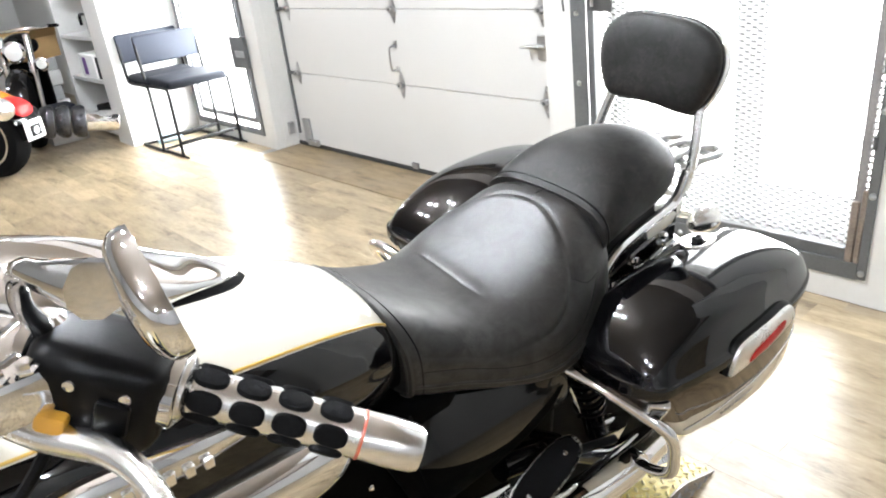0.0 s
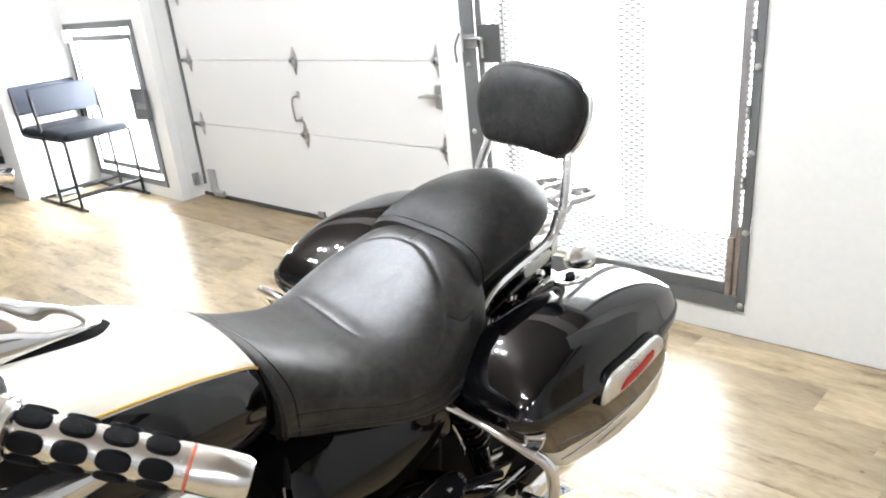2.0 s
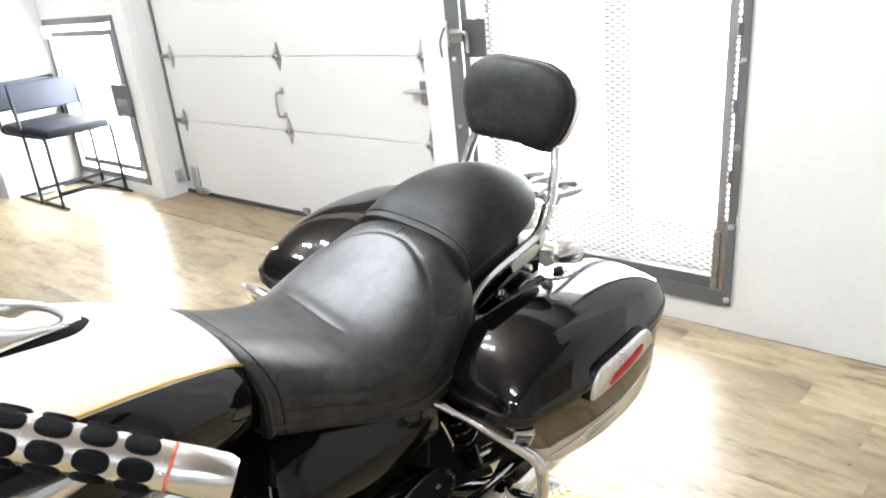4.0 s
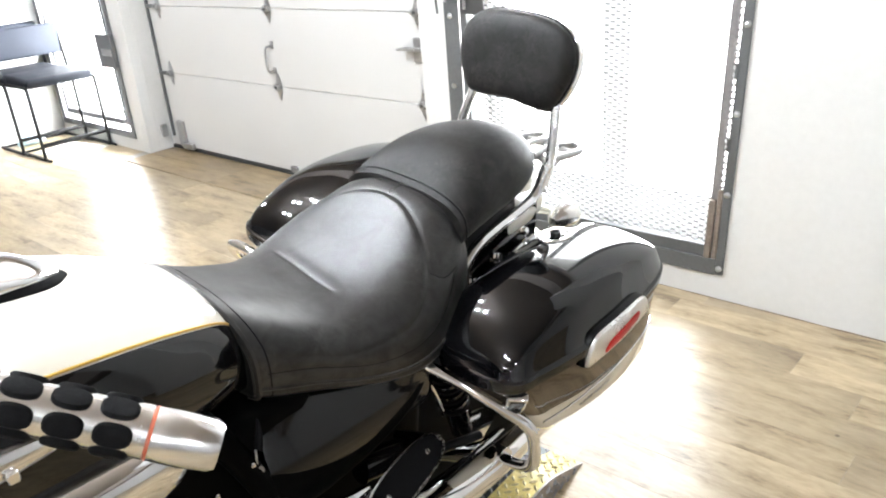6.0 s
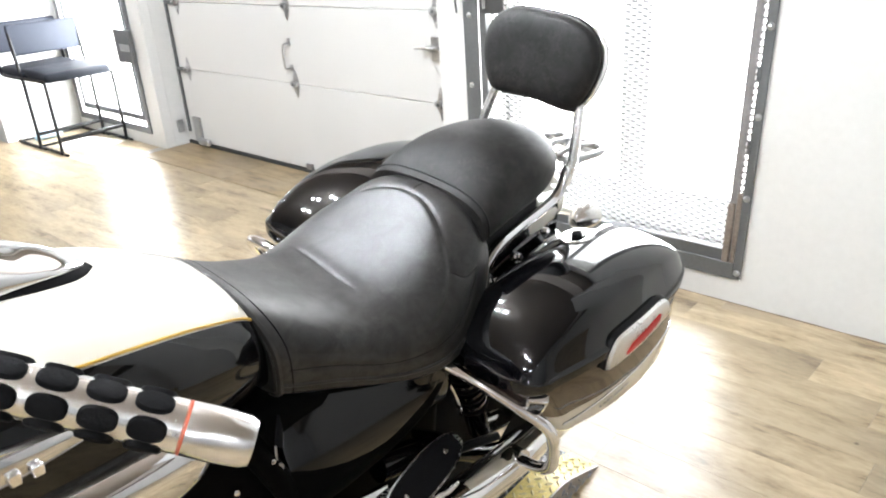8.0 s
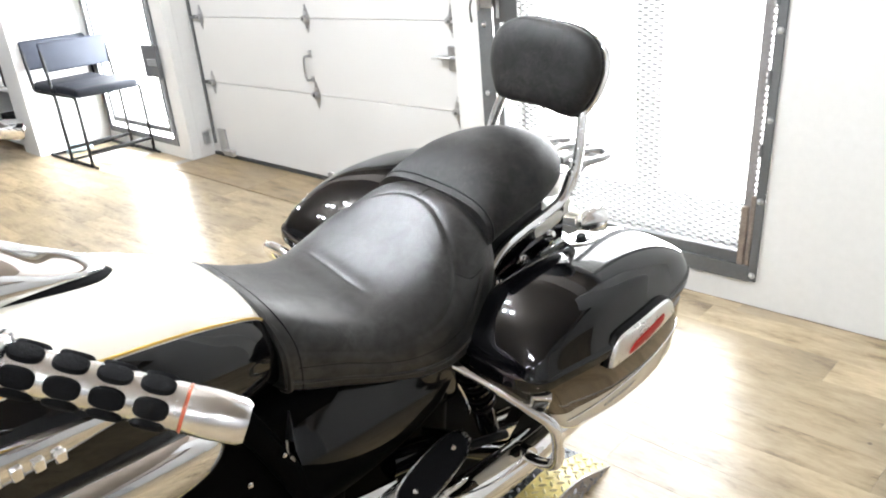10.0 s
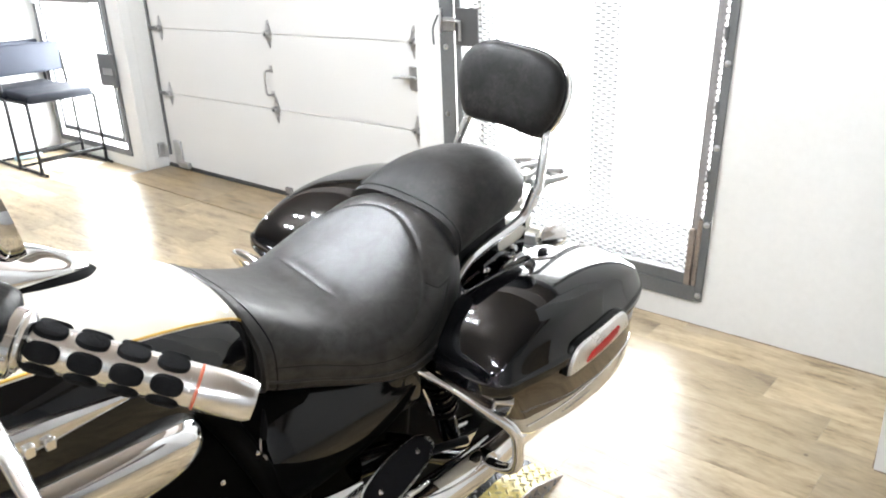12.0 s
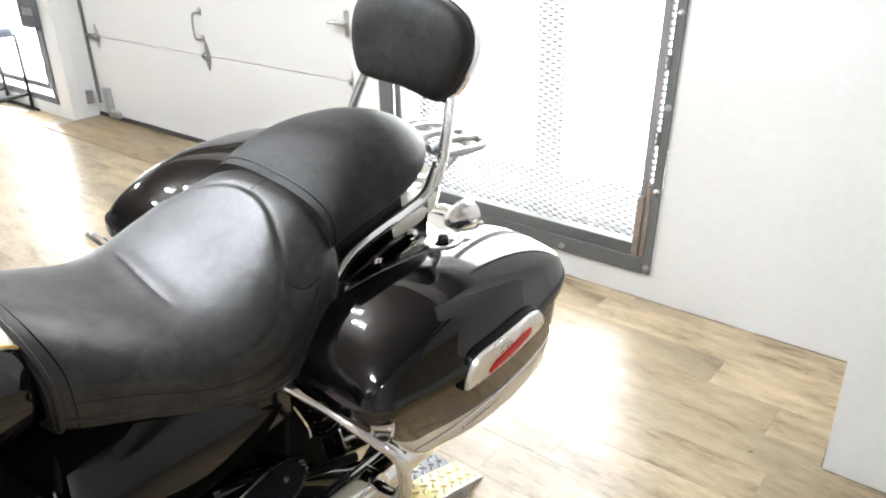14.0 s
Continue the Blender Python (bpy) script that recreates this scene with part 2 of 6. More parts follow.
M_PLANK = plank_material("wood_plank_vinyl", (0.115, 0.078, 0.038), (0.318, 0.246, 0.150), (0.45, 0.358, 0.232))
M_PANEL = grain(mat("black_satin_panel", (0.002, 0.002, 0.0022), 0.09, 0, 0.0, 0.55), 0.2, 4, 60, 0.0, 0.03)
M_THRESH = plank_material("brown_plank_vinyl", (0.10, 0.066, 0.030), (0.225, 0.160, 0.080), (0.31, 0.225, 0.125))
M_JOINT = grain(mat("plank_joint", (0.17, 0.13, 0.09), 0.7), 0.2)


# ---- mesh helpers ----
def part(name, bm, material, parent=None, label="", smooth=True, at=None):
    """One bmesh becomes one mesh object under its parent."""
    me = bpy.data.meshes.new(name)
    bmesh.ops.recalc_face_normals(bm, faces=bm.faces)
    bm.to_mesh(me)
    bm.free()
    for m in material if isinstance(material, (list, tuple)) else [material]:
        me.materials.append(m)
    if smooth:
        me.shade_smooth()
        me.set_sharp_from_angle(angle=radians(38))
    ob = new(name, me)
    if parent is not None:
        ob.parent = parent
    if at is not None:
        ob.matrix_local = at
    if label:
        tagged(ob, label)
    return ob


def thing(name, label, category, group="", kind="", at=None):
    ob = new(name)
    ob.empty_display_size = 0.1
    if at is not None:
        ob.matrix_world = at
    return tagged(ob, label, category, group, kind)


def box(x0, x1, y0, y1, z0, z1, r=0.0, seg=2, bm=None):
    bm = bm or bmesh.new()
    v = [bm.verts.new((x, y, z)) for x in (x0, x1) for y in (y0, y1) for z in (z0, z1)]
    fs = [bm.faces.new([v[i] for i in q]) for q in ((0, 1, 3, 2), (4, 6, 7, 5), (0, 4, 5, 1), (2, 3, 7, 6), (0, 2, 6, 4), (1, 5, 7, 3))]
    if r:
        es = list({e for f in fs for e in f.edges})
        bmesh.ops.bevel(bm, geom=es, offset=r, segments=seg, profile=0.5, affect="EDGES")
    return bm


def spline(points, n):
    """Catmull-Rom through the points, n samples in all."""
    p = np.array(points, float)
    p = np.vstack([2 * p[0] - p[1], p, 2 * p[-1] - p[-2]])
    out = []
    for u in np.linspace(0, len(points) - 1, n):
        i = min(int(u), len(points) - 2)
        t = u - i
        a, b, c, d = p[i:i + 4]
        out.append(0.5 * (2 * b + (c - a) * t + (2 * a - 5 * b + 4 * c - d) * t * t + (3 * b - a - 3 * c + d) * t ** 3))
    return np.array(out)


def loft(rings, bm=None, caps=True, closed=True, matf=None):
    """Skin closed rings of equal length; caps close the ends."""
    bm = bm or bmesh.new()
    vs = [[bm.verts.new(tuple(p)) for p in r] for r in rings]
    n = len(vs[0])
    for i, (a, b) in enumerate(zip(vs, vs[1:])):
        for j in range(n if closed else n - 1):
            f = bm.faces.new((a[j], a[(j + 1) % n], b[(j + 1) % n], b[j]))
            if matf:
                f.material_index = matf(i, j)
    if caps and closed:
        bm.faces.new(vs[0][::-1])
        bm.faces.new(vs[-1])
    return bm


def tube(points, r, n=10, samples=0, bm=None, closed=False, flat=1.0):
    """A round bar swept along points; r may be a list, one radius a point."""
    rs = r if isinstance(r, (list, tuple)) else [r] * len(points)
    q = np.hstack([np.array(points, float), np.array(rs, float)[:, None]])
    if samples:
        q = spline(q, samples)
    pts = [Vector(p[:3]) for p in q]
    bm = bm or bmesh.new()
    rings, up = [], None
    for i, p in enumerate(pts):
        d = (pts[min(i + 1, len(pts) - 1)] - pts[max(i - 1, 0)])
        if closed:
            d = pts[(i + 1) % len(pts)] - pts[i - 1]
        d.normalize()
        if up is None:
            up = Vector((0, 0, 1)) if abs(d.z) < 0.9 else Vector((1, 0, 0))
        side = d.cross(up).normalized()
        up = side.cross(d).normalized()
        rings.append([p + (side * math.cos(a) + up * math.sin(a) * flat) * max(q[i][3], 0.0004) for a in np.linspace(0, 2 * math.pi, n, endpoint=False)])
    if closed:
        rings.append(rings[0])
    return loft(rings, bm, caps=not closed)


def sgnpow(v, e):
    return math.copysign(abs(v) ** e, v)


def shell(stations, nx=40, nt=48, matf=None, tip=True):
    """A body along x. Stations: x, yc, zc, half width, up, down, upper exponent, lower exponent."""
    q = spline(stations, nx)
    rings = []
    for x, yc, zc, w, up, dn, e1, e2 in q:
        ring = []
        for a in np.linspace(0, 2 * math.pi, nt, endpoint=False):
            c, s = math.cos(a), math.sin(a)
            e = e1 if s >= 0 else e2
            ring.append((x, yc + max(w, 0.001) * sgnpow(c, 2 / e), zc + (up if s >= 0 else dn) * sgnpow(s, 2 / e)))
        rings.append(ring)
    return loft(rings, None, True, True, matf)


def cyl(p0, p1, r0, r1=None, n=16, bm=None):
    return tube([p0, p1], [r0, r1 if r1 is not None else r0], n, 0, bm)


def lathe(profile, p0, axis, n=24, bm=None):
    """Turn (distance along axis, radius) pairs about a line."""
    a = Vector(axis).normalized()
    u = a.orthogonal().normalized()
    w = a.cross(u)
    o = Vector(p0)
    rings = [[o + a * d + (u * math.cos(t) + w * math.sin(t)) * max(r, 0.0003) for t in np.linspace(0, 2 * math.pi, n, endpoint=False)] for d, r in profile]
    return loft(rings, bm)


def bolt(name, p, axis, r, parent, material, label=""):
    b = lathe([(0, r * 1.5), (r * 0.3, r * 1.5), (r * 0.3, r), (r * 1.2, r), (r * 1.4, r * 0.8)], p, axis, 6)
    return part(name, b, material, parent, label, smooth=False)


# ---- the setting ----
def structure(name, bm, material, label, category, smooth=False):
    return tagged(part(name, bm, material, None, "", smooth), label, category, "", "structure")


def boxes(*rows):
    bm = bmesh.new()
    for r in rows:
        box(*r, bm=bm)
    return bm


X0, X1, Y0, Y1 = -6.0, 3.45, -5.0, 12.0
structure("wall_east", boxes(
    (WALL_X, 3.66, Y0, 0.36, 0, CEIL), (WALL_X, 3.66, 0.36, 1.10, 0, CEIL),
    (WALL_X, 3.66, 1.10, 2.42, 0, 0.10), (WALL_X, 3.66, 1.10, 2.42, 2.25, CEIL),
    (WALL_X, 3.66, 2.42, 2.585, 0, CEIL),
    (WALL_X, 3.66, 2.585, 5.38, 2.40, CEIL),
    (WALL_X, 3.66, 5.38, 5.56, 0, CEIL),
    (WALL_X, 3.66, 5.56, 6.72, 0, 0.10), (WALL_X, 3.66, 5.56, 6.72, 1.33, CEIL),
    (WALL_X, 3.66, 6.72, Y1, 0, CEIL)), M_WALL, "white painted masonry wall with a gate, a door and a window", "wall")
pil = box(2.64, WALL_X - 0.002, -0.6, 0.327, 0, CEIL)
for v in pil.verts:
    if v.co.y > 0 and v.co.x > 3:
        v.co.y = 0.38
structure("pilaster", pil, M_WALL, "white boxed-out pier beside the barred gate", "pillar")
structure("wall_south", box(X0, 3.66, Y0 - 0.2, Y0, 0, CEIL), M_DIM, "plain grey wall", "wall")
structure("wall_north", box(X0, 3.66, Y1, Y1 + 0.2, 0, CEIL), M_WALL, "plain white far wall of the showroom", "wall")
structure("wall_west", box(X0 - 0.2, X0, Y0, Y1, 0, CEIL), M_DIM, "plain grey wall", "wall")
structure("ceiling", box(X0, 3.66, Y0, Y1, CEIL, CEIL + 0.15), M_CEIL, "dark boarded ceiling", "ceiling")
# added out of view so the glossy lids reflect dark above the gate
structure("bulkhead", box(2.80, WALL_X - 0.002, Y0 + 0.01, 6.76, 2.45, CEIL - 0.002), M_CEIL, "unseen dark bulkhead over the doors, added to darken reflections", "bulkhead")
structure("partition", boxes((2.60, WALL_X - 0.002, 6.78, 7.12, 0, CEIL), (2.60, WALL_X - 0.002, 8.02, 8.10, 0, CEIL), (2.95, 3.20, 7.12, 8.02, 0, CEIL)), M_WALL, "white partition with a recess for shelves", "wall")
floor = structure("floor", box(X0, 3.66, Y0, Y1, -0.15, -0.003), M_JOINT, "wood-look vinyl plank floor, glossy and scuffed", "floor")
tagged(floor, kind="structure")

# overhead door
DY0, DY1 = 2.60, 5.388
door = tagged(thing("overhead_door", "white sectional overhead garage door, closed, with galvanised hinges", "garage door"), kind="structure")
seams = [0.03, 0.565, 1.022, 1.48, 1.94, 2.40]
for a, b in zip(seams, seams[1:]):
    bm = bmesh.new()
    box(DOOR_X, DOOR_X + 0.045, DY0 + 0.01, DY1 - 0.01, a + 0.0015, b - 0.0015, 0.003, 1, bm)
    part("door_section", bm, M_DOOR, door, smooth=False)
part("bottom_seal", box(DOOR_X - 0.006, DOOR_X + 0.05, DY0 + 0.01, DY1 - 0.01, 0.001, 0.028, 0.004), M_SEAL, door, "black rubber bottom seal")


def hinge(y, z):
    bm = bmesh.new()
    for s in (1, -1):
        pts = [(-0.032, 0), (0.032, 0), (0.024, s * 0.03), (0.006, s * 0.082), (-0.006, s * 0.082), (-0.024, s * 0.03)]
        lo = [bm.verts.new((DOOR_X - 0.002, y + a, z + b)) for a, b in pts]
        hi = [bm.verts.new((DOOR_X - 0.006, y + a * 0.95, z + b)) for a, b in pts]
        bm.faces.new(hi)
        for i in range(6):
            bm.faces.new((lo[i], lo[(i + 1) % 6], hi[(i + 1) % 6], hi[i]))
    cyl((DOOR_X - 0.016, y - 0.028, z), (DOOR_X - 0.016, y + 0.028, z), 0.013, n=10, bm=bm)
    box(DOOR_X - 0.03, DOOR_X - 0.006, y - 0.014, y + 0.014, z - 0.02, z + 0.02, 0.003, 1, bm)
    h = part("hinge", bm, M_GALV, door, "galvanised diamond-shaped door hinge")
    part("hinge_pin", cyl((DOOR_X - 0.034, y, z), (DOOR_X - 0.029, y, z), 0.009, n=10), M_STEEL, h, "dark hinge pin")
    if abs(y - 3.963) > 1:
        e = 0.13 if y > 4 else -0.11
        part("roller_arm", box(DOOR_X - 0.024, DOOR_X - 0.006, min(y, y + e), max(y, y + e), z - 0.012, z + 0.012, 0.003, 1), M_STEEL, h, "dark roller arm")
    for q in (0.055, -0.055):
        bolt("screw", (DOOR_X - 0.006, y, z + q), (-1, 0, 0), 0.005, h, M_GALV)


for z in seams[1:-1]:
    for y in (2.765, 3.963, 5.195):
        hinge(y, z)
hb = tube([(DOOR_X - 0.004, 3.985, 0.66), (DOOR_X - 0.045, 3.99, 0.665), (DOOR_X - 0.05, 3.99, 0.74), (DOOR_X - 0.045, 3.985, 0.80), (DOOR_X - 0.004, 3.98, 0.805)], 0.007, 8, 20)
box(DOOR_X - 0.006, DOOR_X, 3.968, 4.0, 0.64, 0.68, 0.002, 1, hb)
box(DOOR_X - 0.006, DOOR_X, 3.965, 3.997, 0.79, 0.835, 0.002, 1, hb)
part("pull_handle", hb, M_GALV, door, "galvanised lift handle")
lb = box(DOOR_X - 0.02, DOOR_X, 2.72, 2.80, 0.78, 0.90, 0.004, 1)
box(DOOR_X - 0.035, DOOR_X - 0.015, 2.74, 2.86, 0.835, 0.855, 0.004, 1, lb)
tube([(DOOR_X - 0.03, 2.78, 0.845), (DOOR_X - 0.05, 2.83, 0.85), (DOOR_X - 0.055, 2.88, 0.845)], [0.012, 0.009, 0.006], 8, 8, lb)
part("slide_lock", lb, M_GALV, door, "galvanised slide bolt")
for y in (5.20, 2.79):
    bb = box(DOOR_X - 0.02, DOOR_X, y - 0.04, y + 0.05, 0.035, 0.22, 0.004, 1)
    box(DOOR_X - 0.05, DOOR_X - 0.018, y - 0.16, y - 0.03, 0.03, 0.075, 0.006, 1, bb)
    part("bottom_bracket", bb, M_GALV, door, "galvanised bottom corner bracket")
bs = box(DOOR_X - 0.02, DOOR_X - 0.001, 3.895, 3.955, 0.03, 0.068, 0.003, 1)
part("step_plate", bs, M_LEAF, door)
for y, s in ((5.338, 1), (2.64, -1)):
    tr = box(DOOR_X - 0.016, DOOR_X - 0.002, y - 0.022, y - 0.018, 0.10, 2.5, 0.0)
    box(DOOR_X - 0.019, DOOR_X - 0.016, y - 0.022, y - 0.006, 0.10, 2.5, bm=tr)
    t_ob = tagged(part("door_track", tr, M_STEEL, None, "", False), "dark galvanised track beside the overhead door", "track", "", "structure")
bk = box(3.32, 3.365, 5.352, 5.377, 0.10, 0.19, 0.003, 1)
tagged(part("track_bracket", bk, M_GALV, None), "galvanised foot of the door track on the pier", "bracket", "", "structure")
part("wall_seam", box(3.285, 3.288, 5.3765, 5.3795, 0.02, 2.4), M_DOOR, bpy.data.objects["wall_east"], "", False)

# ---- barred gate with expanded metal ----
GY0, GY1, GZ0, GZ1 = 1.105, 2.415, 0.105, 2.25
gate = tagged(thing("security_gate", "grey steel security gate filled with expanded metal mesh", "gate"), kind="structure")
gx0, gx1 = WALL_X - 0.012, WALL_X - 0.002
for nm, r in (("outer_frame", (gx0, gx1, GY0 - 0.006, GY0 + 0.025, GZ0, GZ1)), ("outer_frame", (gx0, gx1, GY1 - 0.075, GY1 + 0.005, GZ0, GZ1)),
              ("outer_frame", (gx0 + 0.001, gx1, GY0 + 0.025, GY1 - 0.075, GZ0 - 0.004, GZ0 + 0.062))):
    part(nm, box(*r, 0.002, 1), M_STEEL, gate, smooth=False)
pf = bmesh.new()
z = 0.45
while z < GZ1:
    box(WALL_X - 0.002, WALL_X + 0.004, GY0 + 0.032, GY0 + 0.044, z, z + 0.008, bm=pf)
    z += 0.0235
box(WALL_X - 0.001, WALL_X + 0.005, GY0 + 0.026, GY0 + 0.032, GZ0 + 0.062, GZ1, bm=pf)
box(WALL_X - 0.001, WALL_X + 0.005, GY0 + 0.044, GY0 + 0.050, GZ0 + 0.062, GZ1, bm=pf)
part("perforated_strip", pf, M_LEAF, gate, "grey perforated hinge strip", False)
fx0, fx1 = WALL_X + 0.004, WALL_X + 0.040
part("leaf_frame", box(fx0, fx1, GY0 + 0.051, GY0 + 0.076, GZ0 + 0.07, GZ1, 0.003, 1), M_LEAF, gate, smooth=False)
part("leaf_frame", box(fx0, fx1, GY1 - 0.105, GY1 - 0.07, GZ0 + 0.07, GZ1, 0.003, 1), M_STEEL, gate, smooth=False)
part("leaf_frame", box(fx0, fx1, GY0 + 0.077, GY1 - 0.105, GZ0 + 0.045, GZ0 + 0.105, 0.003, 1), M_STEEL, gate, smooth=False)
part("hinge_post", box(WALL_X - 0.008, WALL_X + 0.012, GY0 + 0.028, GY0 + 0.046, GZ0 + 0.02, 0.445, 0.003, 1), M_RUST, gate, "rust-brown hinge leaf")
part("hinge_post", box(WALL_X - 0.010, WALL_X + 0.012, GY0 + 0.051, GY0 + 0.077, GZ0 + 0.02, 0.40, 0.003, 1), M_RUST, gate, "rust-brown hinge leaf")
for z in (0.60, 0.86, 1.12, 1.4):
    part("hinge_knuckle", cyl((WALL_X - 0.010, GY0 + 0.027, z), (WALL_X - 0.010, GY0 + 0.027, z + 0.045), 0.008, n=8), M_STEEL, gate)
for z in (0.115 + 0.016, 0.431, 0.733, 1.038, 1.34, 1.65, 1.95):
    part("bolt_head", lathe([(0, 0.013), (0.004, 0.012), (0.009, 0.006), (0.010, 0)], (gx0, GY0 + 0.010, z), (-1, 0, 0), 12), M_GALV, gate, "round bolt head")
    part("bolt_head", lathe([(0, 0.013), (0.004, 0.012), (0.009, 0.006), (0.010, 0)], (gx0, GY1 - 0.03, z), (-1, 0, 0), 12), M_GALV, gate, "round bolt head")
for y in (1.47, 1.86, 2.2):
    part("bolt_head", lathe([(0, 0.013), (0.004, 0.012), (0.009, 0.006), (0.010, 0)], (gx0, y, GZ0 + 0.02), (-1, 0, 0), 12), M_GALV, gate, "round bolt head")


def expanded(y0, y1, z0, z1, x, dy=0.046, dz=0.026, r=0.0006):
    """Diamond mesh: thin wavy strands that join in short broad bonds at every crossing."""
    verts, faces = [], []
    rows, n = int((z1 - z0) / dz) + 1, int((y1 - y0) / (dy / 2)) + 1
    for i in range(rows):
        for s in (1, -1):
            base = len(verts)
            for j in range(n):
                y = min(y0 + j * dy / 2, y1)
                z = z0 + i * dz + s * (dz / 2 if j % 2 else 0.0)
                for ax, az in ((-0.003, -r), (0.0, r), (0.003, -r)):
                    verts.append((x + ax, y, z + az))
                if j:
                    a, b = base + 3 * (j - 1), base + 3 * j
                    for k in range(3):
                        faces.append((a + k, a + (k + 1) % 3, b + (k + 1) % 3, b + k))
    bond = ((-0.011, 0), (-0.006, 0.0023), (0.006, 0.0023), (0.011, 0), (0.006, -0.0023), (-0.006, -0.0023))
    for i in range(rows):
        for j in range(n - 1):
            y, z, b = y0 + j * dy / 2, z0 + i * dz + (dz / 2 if j % 2 else 0.0), len(verts)
            for dx in (-0.0035, 0.0035):
                verts += [(x + dx, y + a, z + c) for a, c in bond]
            faces += [tuple(range(b, b + 6)), tuple(range(b + 11, b + 5, -1))]
            faces += [(b + k, b + 6 + k, b + 6 + (k + 1) % 6, b + (k + 1) % 6) for k in range(6)]
    me = bpy.data.meshes.new("metal_mesh")
    me.from_pydata(verts, [], faces)
    me.materials.append(M_MESH)
    ob = new("metal_mesh", me)
    return ob


em = expanded(GY0 + 0.070, GY1 - 0.072, GZ0 + 0.062, GZ1, WALL_X + 0.046)
em.parent = gate


# the hinge side of the gate and its opening lean outward towards the top
for v in bpy.data.objects["wall_east"].data.vertices:
    if abs(v.co.y - 1.10) < 0.001:
        v.co.y -= 0.039 * (v.co.z - 0.1)
for ob in [gate, *gate.children_recursive]:
    if ob.type == "MESH" and ob.name.split(".")[0] not in ("slide_latch", "lock_plate", "latch_pin"):
        for v in ob.data.vertices:
            f = min(max((2.42 - v.co.y) / 1.31, 0), 1)
            v.co.y -= 0.040 * f * (v.co.z - 0.1)
tagged(em, "expanded steel diamond mesh", kind="stuff")
part("lock_plate", box(WALL_X - 0.004, WALL_X + 0.004, 2.20, 2.335, 1.046, 1.21, 0.002, 1), M_MESH, gate, "grey perforated lock plate")
hp = box(WALL_X - 0.02, WALL_X - 0.010, 2.325, 2.395, 1.11, 1.17, 0.003, 1)
tube([(WALL_X - 0.03, 2.40, 1.155), (WALL_X - 0.03, 2.30, 1.155), (WALL_X - 0.03, 2.285, 1.14), (WALL_X - 0.03, 2.285, 1.07)], 0.007, 8, 14, hp)
cyl((WALL_X - 0.04, 2.385, 1.10), (WALL_X - 0.04, 2.385, 1.21), 0.006, n=8, bm=hp)
part("slide_latch", hp, M_GALV, gate, "galvanised slide bolt and hasp")
tagged(part("latch_pin", tube([(WALL_X - 0.03, 2.44, 1.05), (WALL_X - 0.045, 2.43, 1.12), (WALL_X - 0.03, 2.41, 1.18)], 0.005, 8, 10), M_STEEL, gate), "dark steel pin")

# glazed shop door behind the gate
gl = tagged(thing("glass_door", "white-framed glazed door behind the security gate", "door"), kind="structure")
for r in ((3.50, 3.54, 1.105, 1.20, 0.102, 2.245), (3.50, 3.54, 2.33, 2.415, 0.102, 2.245), (3.50, 3.54, 1.67, 1.80, 0.102, 2.245),
          (3.50, 3.54, 1.20, 1.67, 0.102, 0.30), (3.50, 3.54, 1.80, 2.33, 0.102, 0.30)):
    part("door_frame", box(*r, 0.004, 1), M_FRAME, gl, smooth=False)

# small barred window by the chairs
wy0, wy1, wz0, wz1 = 5.545, 6.735, 0.09, 1.335
win = tagged(thing("window_1", "low window with a grey steel grille frame and lock box", "window"), kind="structure")
for r in ((gx0, gx1, wy0, wy0 + 0.05, wz0, wz1), (gx0, gx1, wy1 - 0.05, wy1, wz0, wz1), (gx0 + 0.001, gx1, wy0 + 0.05, wy1 - 0.05, wz0, wz0 + 0.05), (gx0 + 0.001, gx1, wy0 + 0.05, wy1 - 0.05, wz1 - 0.05, wz1)):
    part("outer_frame", box(*r, 0.002, 1), M_STEEL, win, smooth=False)
for r in ((WALL_X, WALL_X + 0.03, wy0 + 0.085, wy0 + 0.12, wz0 + 0.09, wz1 - 0.1), (WALL_X, WALL_X + 0.03, wy1 - 0.12, wy1 - 0.085, wz0 + 0.09, wz1 - 0.1),
          (WALL_X + 0.001, WALL_X + 0.03, wy0 + 0.12, wy1 - 0.12, wz0 + 0.09, wz0 + 0.13), (WALL_X + 0.001, WALL_X + 0.03, wy0 + 0.12, wy1 - 0.12, wz1 - 0.14, wz1 - 0.1)):
    part("inner_frame", box(*r, 0.002, 1), M_STEEL, win, smooth=False)
part("lock_box", box(WALL_X - 0.045, WALL_X - 0.013, 5.52, 5.745, 0.615, 0.85, 0.006, 1), M_STEEL, win, "dark steel lock box")
part("lock_slot", box(WALL_X - 0.05, WALL_X - 0.044, 5.54, 5.68, 0.70, 0.75, 0.003, 1), M_GALV, win, "worn metal latch slot")
tb = box(WALL_X - 0.05, WALL_X - 0.014, 6.60, 6.70, 1.19, 1.29, 0.006, 1)
part("contact_box", tb, M_FRAME, win, "white alarm contact")

# outdoors, blown out
structure("backdrop", box(5.2, 5.25, -3.0, 10.5, -0.6, 4.5), M_OUTSIDE, "bright overcast outdoors", "outdoors")

# ceiling lights above and behind the camera's path: some inferred from reflected dots, others added
def ceiling_light(x, y):
    f = thing("ceiling_light", "white ceiling fixture with two bright round bulbs, inferred or added for light", "ceiling light", "ceiling lights", at=pose(x, y, CEIL))
    part("housing", box(-0.11, 0.11, -0.24, 0.24, -0.045, -0.001, 0.006, 1), M_FRAME, f)
    for s in (-0.14, 0.14):
        part("bulb", lathe([(0.0, 0.014), (0.012, 0.018), (0.03, 0.035), (0.051, 0.040), (0.072, 0.033), (0.085, 0.017), (0.088, 0)], (0, s, -0.044), (0, 0, -1), 16), M_TUBE_LIGHT, f, "glowing glass bulb")
    return f


